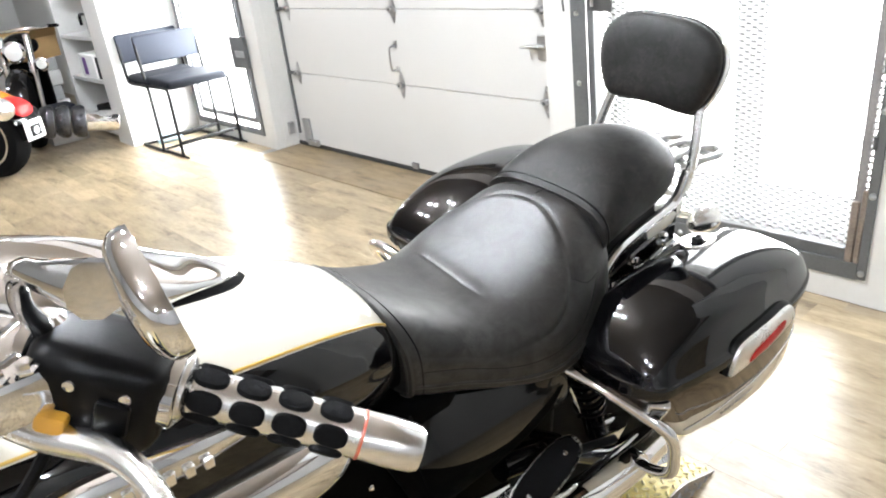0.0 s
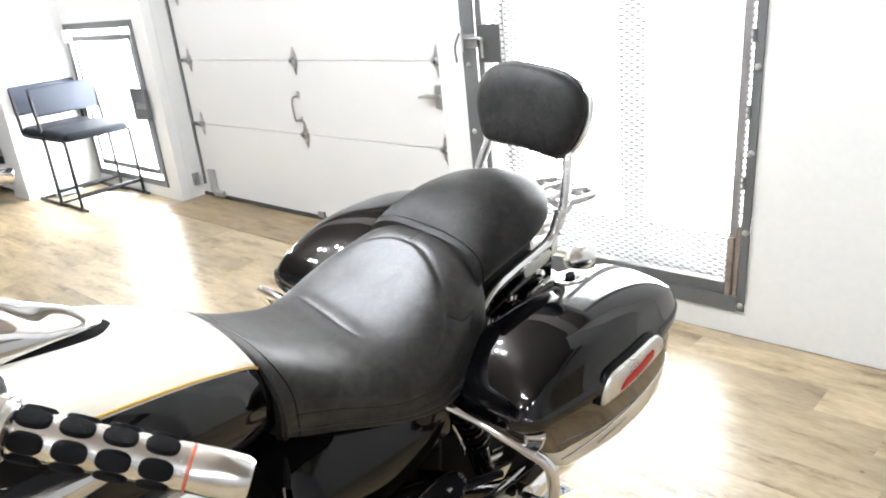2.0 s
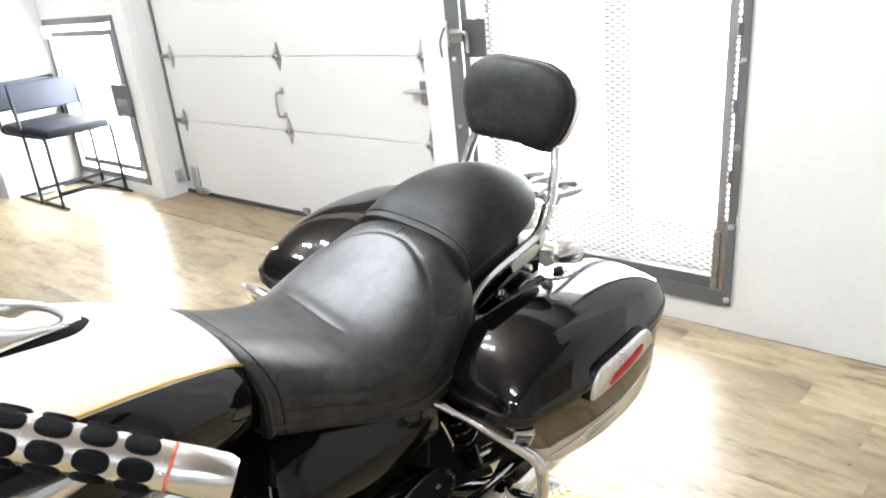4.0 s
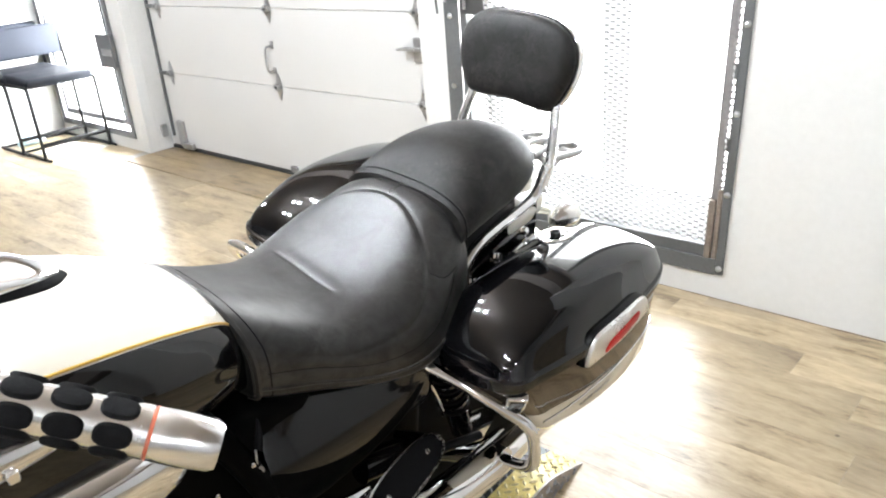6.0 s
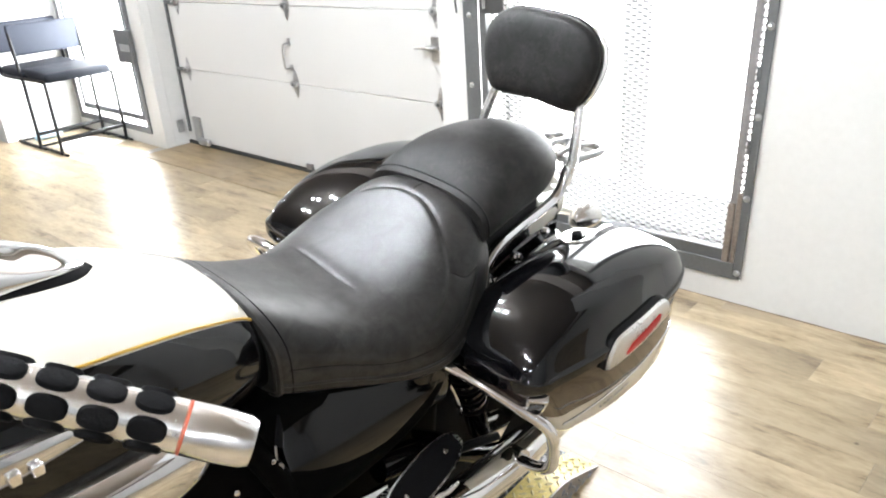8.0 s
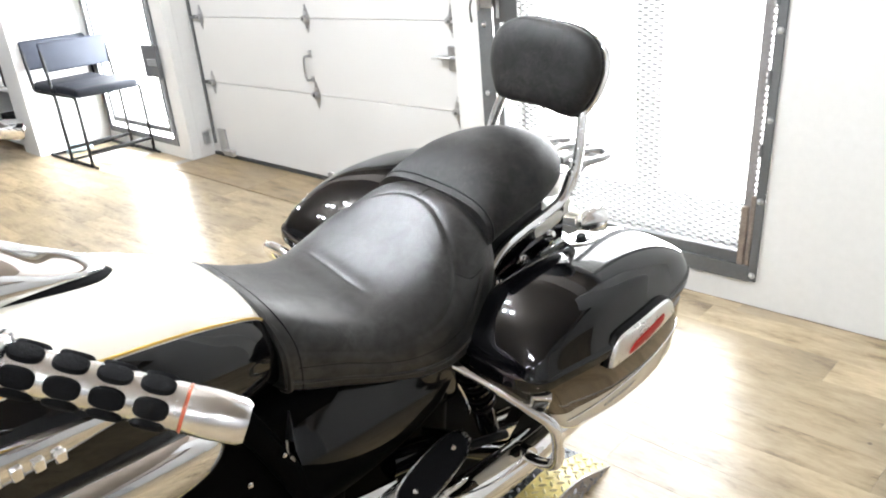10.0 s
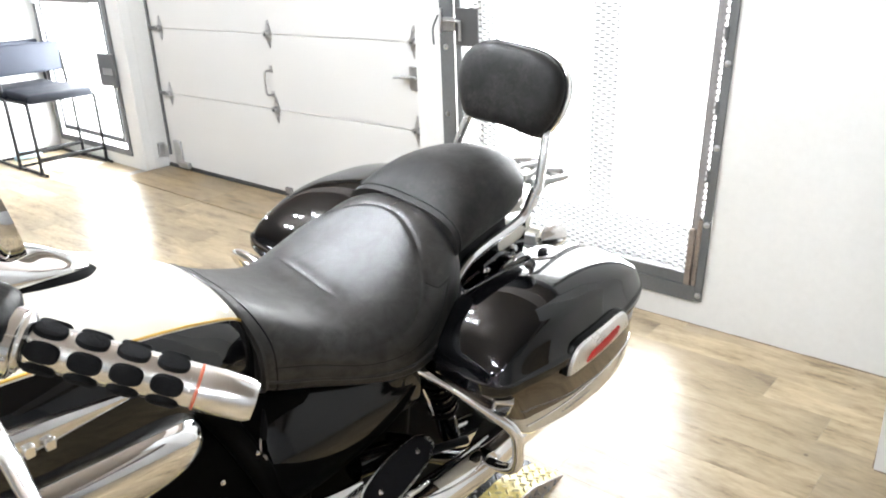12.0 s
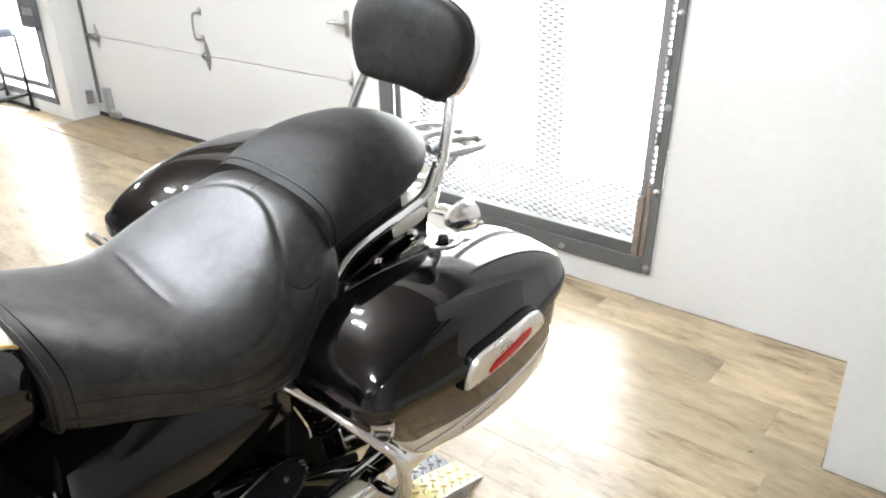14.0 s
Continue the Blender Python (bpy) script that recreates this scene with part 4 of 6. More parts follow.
part("seat_base", shell([(1.74, 0, 0.765, 0.10, 0.03, 0.05, 3, 3), (1.80, 0, 0.78, 0.134, 0.04, 0.05, 3, 3), (1.93, 0, 0.79, 0.12, 0.03, 0.04, 3, 3), (2.02, 0, 0.79, 0.05, 0.02, 0.03, 3, 3)], 24, 32), M_CREAM, bike, "cream tail panel below the seat")
part("tail_light", shell([(2.13, 0, 0.50, 0.05, 0.03, 0.03, 2.5, 2.5), (2.16, 0, 0.49, 0.055, 0.034, 0.034, 2.5, 2.5), (2.20, 0, 0.48, 0.045, 0.028, 0.028, 2.5, 2.5), (2.215, 0, 0.48, 0.01, 0.01, 0.01, 2, 2)], 20, 24), M_RED, bike, "red tail light")
for s in (-1, 1):
    st = part("turn_signal_stalk", tube([(2.0, s * 0.04, 0.72), (2.005, s * 0.08, 0.73), (2.008, s * 0.125, 0.735)], 0.010, 10, 14), M_CHROME, bike, "chrome turn signal arm")
    part("turn_signal", lathe([(-0.055, 0.010), (-0.04, 0.023), (0, 0.032), (0.02, 0.032), (0.022, 0.026)], (2.01, s * 0.135, 0.735), (1, 0, 0), 20), M_ALU, bike, "satin bullet turn signal")
    part("signal_lens", lathe([(-0.012, 0.026), (0.008, 0.022), (0.014, 0.011), (0.016, 0)], (2.032, s * 0.135, 0.735), (1, 0, 0), 20), M_CLEAR, bike, "clear signal lens")


# hard saddlebags
BX0, BX1 = 1.458, 2.125
# a cross section of the lid: share of the width from the inner to the outer edge, share of the height
LID_SECTION = [(0.0, 0.0), (0.004, 0.30), (0.022, 0.62), (0.075, 0.84), (0.19, 0.95), (0.36, 1.0), (0.54, 0.985), (0.70, 0.925), (0.815, 0.81),
               (0.862, 0.715), (0.89, 0.60), (0.918, 0.42), (0.945, 0.22), (0.962, 0.09), (0.972, 0.03), (0.99, 0.005)]


def smooth_curve(xs, ys, blur=0.022):
    """A soft curve through rough points, as a table."""
    t = np.linspace(xs[0] - 0.12, xs[-1] + 0.12, 700)
    y = np.interp(t, xs, ys)
    y = np.where(t < xs[0], ys[0] + (t - xs[0]) * (ys[1] - ys[0]) / (xs[1] - xs[0]), y)
    y = np.where(t > xs[-1], ys[-1] + (t - xs[-1]) * (ys[-1] - ys[-2]) / (xs[-1] - xs[-2]), y)
    k = np.exp(-0.5 * ((np.arange(-60, 61) * (t[1] - t[0])) / blur) ** 2)
    return t[60:-60], np.convolve(y, k / k.sum(), "same")[60:-60]


SIDE = smooth_curve([1.50, 1.60, 1.68, 1.80, 1.90, 1.98, 2.04, 2.085, 2.11, 2.14], [0.392, 0.410, 0.418, 0.419, 0.412, 0.401, 0.388, 0.368, 0.34, 0.27])


def bag_out(x):
    """Half-plan of the bag: its outer edge."""
    q = np.interp(max(x, 1.53), *SIDE)
    return float(q) if x >= 1.53 else 0.285 + (float(q) - 0.285) * max(0.0, 1 - ((1.53 - x) / 0.073) ** 2.6) ** (1 / 2.6)


INNER = smooth_curve([BX0, 1.475, 1.50, 1.56, 2.03, 2.09, BX1], [0.235, 0.20, 0.18, 0.17, 0.175, 0.195, 0.235], 0.012)


def bag_in(x):
    return float(np.interp(x, *INNER))


def lid_rise(x):
    """Height of the lid's crown over its lip: a blunt front, a long falling tail."""
    if x < BX0 + 0.016:
        return 0.001 + 0.05 * (x - BX0)
    if x < 1.74:
        t = min(1, max(0, (1.74 - x) / 0.267))
        return 0.119 * (1 - t ** 2.3) ** 0.62
    t = min(1, max(0, (x - 1.77) / 0.355))
    return 0.119 * (1 - t ** 2.0) ** 0.80


def lip_z(x):
    return 0.652 + 0.012 * (x - 1.5)


def lid_bm(s):
    rings = []
    for u in np.linspace(0, math.pi, 74):
        x = (BX0 + BX1) / 2 - (BX1 - BX0) / 2 * math.cos(u)
        yi, yo, h, zl = bag_in(x), bag_out(x), lid_rise(x), lip_z(x)
        w = yo - yi
        prof = [(yi + w * a, zl + 0.013 + max(h, 0.0005) * b) for a, b in spline(LID_SECTION, 60)]
        prof += [(yo - 0.0010, zl + 0.0125), (yo, zl + 0.010), (yo, zl - 0.007), (yo - 0.003, zl - 0.010), (yi + 0.003, zl - 0.010), (yi, zl - 0.006)]
        rings.append([(x, s * y, z) for y, z in prof])
    return loft(rings)


def tub_bm(s):
    """The lower half: rings stacked from the lip to the floor of the bag; the front slopes back."""
    levels = [(0.642, 0.016), (0.632, 0.010), (0.58, 0.010), (0.53, 0.012), (0.52, 0.012), (0.475, 0.013), (0.460, 0.018), (0.452, 0.030), (0.449, 0.06)]
    rings = []
    for z, inset in levels:
        xa, xb = BX0 + 0.012 + (0.642 - z) * 0.74, BX1 - 0.010 + (0.642 - z) * 0.06
        ring = []
        for u in np.linspace(0, 1, 48):
            x = xa + (xb - xa) * (0.5 - 0.5 * math.cos(math.pi * u))
            q = BX0 + (BX1 - BX0) * (x - xa) / (xb - xa)
            ring.append((x, s * max(bag_out(q) - inset, 0.25), z))
        for u in np.linspace(1, 0, 24):
            x = xa + (xb - xa) * u
            q = BX0 + (BX1 - BX0) * (x - xa) / (xb - xa)
            ring.append((x, s * (bag_in(q) + inset * 0.6), z))
        rings.append(ring)
    return loft(rings, matf=lambda i, j: 0 if i < 1 else 2 if i < 3 else 1)


def strip_on_bag(stations, s, y_off, depth, bevel, n=40):
    """A plate on the bag's outer side that follows its plan. Stations: x, lower edge, upper edge."""
    rings = []
    for x, zb, zt in spline(stations, n):
        y, r = bag_out(x) + y_off, min(bevel, 0.45 * (zt - zb))
        prof = [(y - depth, zb), (y - r, zb), (y - 0.3 * r, zb + 0.3 * r), (y, zb + r), (y, (zb + zt) / 2), (y, zt - r), (y - 0.3 * r, zt - 0.3 * r), (y - r, zt), (y - depth, zt)]
        rings.append([(x, s * a, b) for a, b in prof])
    return loft(rings)


BEZEL = [(1.672, 0.62, 0.64), (1.678, 0.618, 0.661), (1.689, 0.618, 0.677), (1.709, 0.618, 0.685), (1.765, 0.619, 0.688), (1.817, 0.621, 0.69), (1.869, 0.624, 0.689), (1.899, 0.626, 0.679), (1.917, 0.627, 0.662), (1.926, 0.629, 0.644)]
GLASS = [(1.729, 0.631, 0.635), (1.738, 0.631, 0.645), (1.752, 0.632, 0.652), (1.809, 0.638, 0.661), (1.854, 0.645, 0.666), (1.862, 0.653, 0.664)]
GUARD = [(1.455, -0.165, 0.605), (1.455, -0.185, 0.622), (1.482, -0.26, 0.602), (1.513, -0.34, 0.568), (1.536, -0.390, 0.535), (1.545, -0.402, 0.48), (1.552, -0.395, 0.432), (1.565, -0.35, 0.395), (1.585, -0.29, 0.372)]
for s in (-1, 1):
    bag = part("saddlebag", tub_bm(s), [M_BLACK, M_CREAM, M_SMOKED], bike, "hard saddlebag with a chrome band over cream")
    lid = part("lid", lid_bm(s), M_BLACK, bag, "glossy black domed lid")
    part("seam_strip", tube([(x, s * (bag_out(x) - 0.009), lip_z(x) - 0.0115) for x in np.linspace(BX0 + 0.02, BX1 - 0.01, 60)], 0.0035, 8), M_PLASTIC, bag)
    part("trim_line", tube([(x, s * (bag_out(x) - 0.0085), 0.5285) for x in np.linspace(1.575, BX1 - 0.006, 50)], 0.0022, 6), M_CHROME, bag, "thin chrome trim line")
    bez = part("reflector_bezel", strip_on_bag(BEZEL, s, 0.009, 0.026, 0.007), M_CLEARCAST, bag, "satin silver reflector bezel")
    part("reflector", strip_on_bag(GLASS, s, 0.0125, 0.006, 0.002), M_RED, bez, "red side reflector")
    part("bezel_gasket", strip_on_bag([(1.799 + (x - 1.799) * 1.025, a - 0.002, b + 0.004) for x, a, b in BEZEL], s, 0.0, 0.020, 0.002), M_PLASTIC, bez, "black gasket")
    for k in range(9):
        x = 1.70 + 0.0135 * k
        part("marking_bar", box(x, x + (0.009 if k % 3 else 0.006), s * (bag_out(x) - 0.012) - 0.002, s * (bag_out(x) - 0.012) + 0.002, 0.4995, 0.5025), M_GALV, bag, smooth=False)
    dish = [(0.0, 0.046), (0.004, 0.046), (0.0065, 0.043), (0.006, 0.036), (0.001, 0.024), (0.0, 0.0)]
    lk = part("lock_plate", lathe(dish, (0, 0, 0), (0, 0, 1), 40), M_ALU, bag, "oval satin lock plate", at=pose(1.822, s * 0.226, lip_z(1.82) + 0.013 + 0.1110, s * 8, 2, 0) @ Matrix.Diagonal((1, 0.72, 1, 1)))
    part("lock_barrel", lathe([(0, 0.016), (0.009, 0.016), (0.011, 0.012), (0.007, 0.010), (0.007, 0)], (0, 0, 0.001), (0, 0, 1), 6), M_PLASTIC, lk, "black lock bolt", False)
    clip_at = pose(1.520, s * 0.364, 0.592, 0, -36, -s * 40)
    clip = part("corner_clip", box(-0.008, 0.010, -0.020, 0.020, -0.040, 0.040, 0.005), M_CHROME, bag, "chrome corner clip", at=clip_at)
    part("clip_inlay", box(-0.010, -0.006, -0.014, 0.014, -0.034, 0.034, 0.002, 1), M_BLACK, clip, "black inlay")
    if s > 0:
        bag.matrix_local = pose(0.008, 0.03, 0.034)
    # bag guard
    if s > 0:
        guard = [(1.455, 0.165, 0.605), (1.452, 0.24, 0.645), (1.452, 0.34, 0.662), (1.455, 0.415, 0.655), (1.475, 0.445, 0.62), (1.52, 0.45, 0.56), (1.56, 0.42, 0.48), (1.585, 0.30, 0.40)]
    else:
        guard = GUARD
    part("bag_guard", tube(guard, 0.0125, 12, 60), M_CHROME, bike, "chrome saddlebag guard bar")
    part("guard_collar", cyl((1.583, s * 0.315, 0.38), (1.592, s * 0.27, 0.366), 0.018, n=14), M_CHROME, bike, "chrome guard clamp")

# side panel, engine, frame
q = spline([(0.44, -0.166), (0.50, -0.200), (0.55, -0.213), (0.59, -0.208), (0.63, -0.189), (0.67, -0.160), (0.71, -0.124)], 60)
bulge_at = (q[:, 0], q[:, 1])
rings = []
for x in np.linspace(1.086, 1.50, 44):
    zt = float(np.interp(x, [1.086, 1.10, 1.14, 1.30, 1.50], [0.63, 0.69, 0.70, 0.685, 0.66]))
    zb = float(np.interp(x, [1.086, 1.10, 1.125, 1.19, 1.30, 1.40, 1.47, 1.50], [0.56, 0.485, 0.455, 0.458, 0.50, 0.55, 0.60, 0.64]))
    end = 0.012 * abs((x - 1.29) / 0.21) ** 6
    outer = []
    # zs traces the edge of a dark reflection in the glossy panel
    zs = float(np.interp(x, [1.086, 1.10, 1.12, 1.168, 1.20, 1.24, 1.28, 1.30, 1.337, 1.39, 1.45, 1.50], [0.606, 0.603, 0.594, 0.578, 0.569, 0.561, 0.559, 0.562, 0.573, 0.588, 0.612, 0.645]))
    for z in list(np.linspace(zt, zs, 20)) + list(np.linspace(zs - 0.0005, zb, 14)):
        near = min((z - zb) / 0.018, 1)
        bulge = float(np.interp(z, *bulge_at))
        outer.append((x, bulge + end + 0.012 * (1 - near) ** 2, z))
    rings.append(outer + [(x, y + 0.020, z) for x, y, z in outer[::-1]])
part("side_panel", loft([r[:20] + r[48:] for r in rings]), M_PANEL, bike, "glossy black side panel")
# below zs the gloss is swapped for matte black to paint that reflection
part("lower_panel", loft([[(x, y + 0.003, z) for x, y, z in r[20:48]] for r in rings]), M_CAST, bike, "lower side panel, matte black for the dark reflection in it")
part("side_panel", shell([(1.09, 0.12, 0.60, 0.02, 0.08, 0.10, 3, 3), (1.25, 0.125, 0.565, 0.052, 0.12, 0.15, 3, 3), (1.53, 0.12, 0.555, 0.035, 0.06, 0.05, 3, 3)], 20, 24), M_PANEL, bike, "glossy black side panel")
part("engine_block", box(0.42, 1.22, -0.16, 0.16, 0.20, 0.72, 0.04, 3), M_CAST, bike, "black cast engine block")
part("gearbox", box(1.15, 1.55, -0.12, 0.12, 0.22, 0.56, 0.04, 3), M_CAST, bike, "black gearbox casing")
part("frame_spar", tube([(0.98, -0.16, 0.78), (1.04, -0.175, 0.66), (1.10, -0.18, 0.52), (1.14, -0.17, 0.40)], 0.022, 12, 20), M_CAST, bike, "black frame spar")
part("frame_spar", tube([(0.98, 0.16, 0.78), (1.04, 0.175, 0.66), (1.10, 0.18, 0.52), (1.14, 0.17, 0.40)], 0.022, 12, 20), M_CAST, bike, "black frame spar")
part("head_cover", shell([(0.40, -0.205, 0.80, 0.02, 0.03, 0.03, 2.4, 2.4), (0.46, -0.205, 0.80, 0.045, 0.05, 0.06, 2.6, 2.6), (0.70, -0.205, 0.785, 0.05, 0.052, 0.065, 2.6, 2.6), (0.86, -0.20, 0.775, 0.048, 0.046, 0.055, 2.6, 2.6), (0.93, -0.195, 0.772, 0.035, 0.032, 0.035, 2.4, 2.4), (0.95, -0.19, 0.772, 0.008, 0.008, 0.008, 2, 2)], 40, 32), M_CHROME, bike, "polished chrome cam cover")
for x, y, z, r in ((1.003, -0.163, 0.60, 0.0035), (1.052, -0.196, 0.655, 0.003), (1.034, -0.163, 0.53, 0.006), (1.06, -0.163, 0.50, 0.0035), (1.0, -0.163, 0.44, 0.0035), (1.03, -0.163, 0.43, 0.0035)):
    bolt("engine_bolt", (x, y, z), (0, -1, 0.3), r, bike, M_CHROME, "chrome engine bolt")
key = part("key_strap", tube([(1.074, -0.186, 0.728), (1.071, -0.190, 0.70), (1.068, -0.190, 0.675)], [0.003, 0.009, 0.010], 8, 12, flat=0.4), M_RUBBER, bike, "black key strap")
part("key", box(1.0605, 1.064, -0.192, -0.188, 0.632, 0.676, 0.001, 1), M_GALV, key, "steel key")
part("key_bow", cyl((1.062, -0.194, 0.630), (1.062, -0.188, 0.630), 0.011, n=14), M_GALV, key)
# glossy cover behind the side panel
part("frame_cover", shell([(1.36, -0.155, 0.575, 0.012, 0.03, 0.02, 4, 4), (1.375, -0.16, 0.58, 0.034, 0.062, 0.045, 5, 5), (1.44, -0.165, 0.585, 0.036, 0.060, 0.050, 5, 5), (1.475, -0.165, 0.583, 0.030, 0.050, 0.045, 4, 4), (1.485, -0.16, 0.58, 0.008, 0.02, 0.02, 3, 3)], 24, 32), M_BLACK, bike, "glossy black frame cover")
# shock absorber
sh = part("shock", cyl((1.500, -0.195, 0.61), (1.580, -0.195, 0.385), 0.024, n=18), M_BLACK, bike, "black shock absorber")
for k in range(7):
    f = 0.12 + 0.075 * k
    part("shock_coil", lathe([(-0.0055, 0.026), (-0.004, 0.0345), (0.004, 0.0345), (0.0055, 0.026)], (1.500 + 0.080 * f, -0.195, 0.61 - 0.225 * f), (0.335, 0.03, -0.94), 20), M_BLACK if k % 2 else M_CAST, sh, "black shock spring coil")
part("shock_cap", lathe([(-0.012, 0.012), (-0.010, 0.026), (0.006, 0.028), (0.010, 0.020)], (1.497, -0.195, 0.618), (0.335, 0, -0.94), 20), M_CHROME, sh, "chrome shock cap")
part("swingarm", tube([(1.30, -0.17, 0.45), (1.42, -0.185, 0.425), (1.507, -0.195, 0.370), (1.62, -0.205, 0.295), (1.76, -0.205, 0.262)], [0.03, 0.028, 0.022, 0.022, 0.024], 14, 30), M_BLACK, bike, "glossy black swingarm")
# guessed plate, set upright to mirror the bright floor as a pale patch
part("arm_cover", loft([[(x, y, z) for x, z in ((1.552, 0.362), (1.597, 0.432), (1.630, 0.420), (1.705, 0.378), (1.64, 0.318))] for y in (-0.208, -0.202)]), M_CHROME, bike, "flat chrome plate by the swingarm, added to mirror the floor", False)
part("bracket_arm", tube([(1.455, -0.175, 0.60), (1.470, -0.19, 0.575), (1.505, -0.195, 0.50), (1.512, -0.195, 0.470)], 0.007, 8, 16, flat=0.6), M_CHROME, bike, "chrome bracket strip")
part("cross_tube", cyl((1.44, -0.21, 0.415), (1.60, -0.23, 0.375), 0.010, n=12), M_PLASTIC, bike)
# passenger footboard
foot_at = pose(1.347, -0.247, 0.446, 24, 0, 12)


def oblong(rows, a_len, b_len):
    return loft([[(a_len * sgnpow(math.cos(a), 0.75) * f, b_len * sgnpow(math.sin(a), 0.8) * f, z) for a in np.linspace(0, 2 * math.pi, 44, endpoint=False)] for z, f in rows])


foot = part("footboard", oblong(((-0.014, 0.96), (-0.010, 1.0), (0.012, 1.0), (0.015, 0.985), (0.015, 0.955), (0.006, 0.94)), 0.124, 0.036), M_ALU, bike, "chrome-edged passenger footboard", at=foot_at)
pad = part("rubber_pad", oblong(((0.002, 1.0), (0.012, 1.0), (0.0155, 0.97)), 0.1155, 0.0322), M_RUBBER, foot, "black rubber footboard pad")
for x in (-0.07, 0.07):
    part("pad_stud", lathe([(0, 0.006), (0.002, 0.005), (0.003, 0)], (x, 0, 0.0155), (0, 0, 1), 10), M_ALU, foot)
part("footboard_arm", tube([(1.44, -0.13, 0.42), (1.46, -0.19, 0.43), (1.42, -0.245, 0.435)], 0.012, 8, 12), M_CAST, bike)
# exhaust
part("muffler", tube([(1.085, -0.272, 0.458), (1.105, -0.276, 0.445), (1.16, -0.284, 0.418), (1.28, -0.285, 0.379), (1.42, -0.285, 0.364), (1.585, -0.279, 0.345), (1.74, -0.262, 0.325), (2.02, -0.255, 0.305)], [0.012, 0.032, 0.042, 0.044, 0.043, 0.041, 0.039, 0.036], 28, 60), M_CHROME, bike, "polished chrome exhaust pipe")
part("pipe_clamp", lathe([(-0.012, 0.040), (-0.012, 0.0455), (0.012, 0.0455), (0.012, 0.040)], (1.352, -0.285, 0.3710), (0.14, 0, -0.017), 28), M_CHROME, bike)
hs_bm = bmesh.new()
prof = [(1.064, 0.500), (1.13, 0.492), (1.19, 0.482), (1.272, 0.474), (1.266, 0.428), (1.20, 0.424), (1.15, 0.424), (1.108, 0.406)]
lo, hi = [hs_bm.verts.new((x, -0.246 + 0.62 * (z - 0.42), z - 0.012)) for x, z in prof], [hs_bm.verts.new((x, -0.262 + 0.62 * (z - 0.42), z)) for x, z in prof]
hs_bm.faces.new(lo[::-1])
hs_bm.faces.new(hi)
for i in range(8):
    hs_bm.faces.new((lo[i], lo[(i + 1) % 8], hi[(i + 1) % 8], hi[i]))
bmesh.ops.bevel(hs_bm, geom=list(hs_bm.edges), offset=0.004, segments=2, profile=0.5, affect="EDGES")
shld = part("heat_shield", hs_bm, M_CHROME, bike, "chrome bracket plate")
bolt("plate_bolt", (1.114, -0.258, 0.434), (0, -1, 0.6), 0.005, shld, M_CHROME)
bolt("plate_bolt", (1.104, -0.235, 0.468), (0, -1, 0.6), 0.007, shld, M_CHROME)
for k in range(3):
    part("cover_rib", box(0.845 + 0.026 * k, 0.858 + 0.026 * k, -0.235, -0.165, 0.49 - 0.004 * k, 0.565 - 0.004 * k, 0.005, 2), M_CHROME, bike, "chrome cover rib")
part("header_pipe", tube([(0.70, -0.19, 0.30), (0.85, -0.20, 0.28), (1.0, -0.205, 0.30), (1.12, -0.215, 0.335)], 0.026, 14, 24), M_CHROME, bike, "chrome exhaust header")
# wheels
for x, w in ((1.80, 0.115), (0.09, 0.07)):
    wheel = part("wheel", lathe([(-w * 0.9, 0.20), (-w, 0.25), (-w * 0.95, 0.29), (-w * 0.6, 0.322), (0, 0.33), (w * 0.6, 0.322), (w * 0.95, 0.29), (w, 0.25), (w * 0.9, 0.20)], (x, 0, 0.33), (0, 1, 0), 64), M_RUBBER, bike, "black road tyre")
    part("rim", lathe([(-w * 0.8, 0.06), (-w * 0.4, 0.07), (-w * 0.3, 0.17), (-w * 0.85, 0.20), (-w * 0.8, 0.215), (w * 0.8, 0.215), (w * 0.85, 0.20), (w * 0.3, 0.17), (w * 0.4, 0.07), (w * 0.8, 0.06)], (x, 0, 0.33), (0, 1, 0), 48), M_ALU, wheel, "bright alloy rim")
part("fork_leg", cyl((0.10, -0.12, 0.33), (0.42, -0.12, 1.05), 0.03, n=18), M_CHROME, bike, "chrome fork leg")
part("fork_leg", cyl((0.10, 0.12, 0.33), (0.42, 0.12, 1.05), 0.03, n=18), M_CHROME, bike, "chrome fork leg")
part("triple_clamp", box(0.38, 0.46, -0.16, 0.16, 1.0, 1.05, 0.015), M_CHROME, bike, "chrome triple clamp")
part("headlight", lathe([(0, 0.03), (0.05, 0.08), (0.12, 0.10), (0.17, 0.095), (0.172, 0.08), (0.16, 0)], (0.34, 0, 0.97), (-1, 0, 0), 32), M_CHROME, bike, "chrome headlight shell")
part("front_fender", loft([[(0.09 + 0.37 * math.cos(a), y, 0.33 + (0.37 - 6 * y * y) * math.sin(a)) for y in (-0.085, -0.05, 0, 0.05, 0.085)] + [(0.09 + 0.36 * math.cos(a), y, 0.33 + (0.36 - 6 * y * y) * math.sin(a)) for y in (0.08, 0.05, 0, -0.05, -0.08)] for a in np.linspace(radians(20), radians(160), 24)]), M_CREAM, bike, "cream front fender")

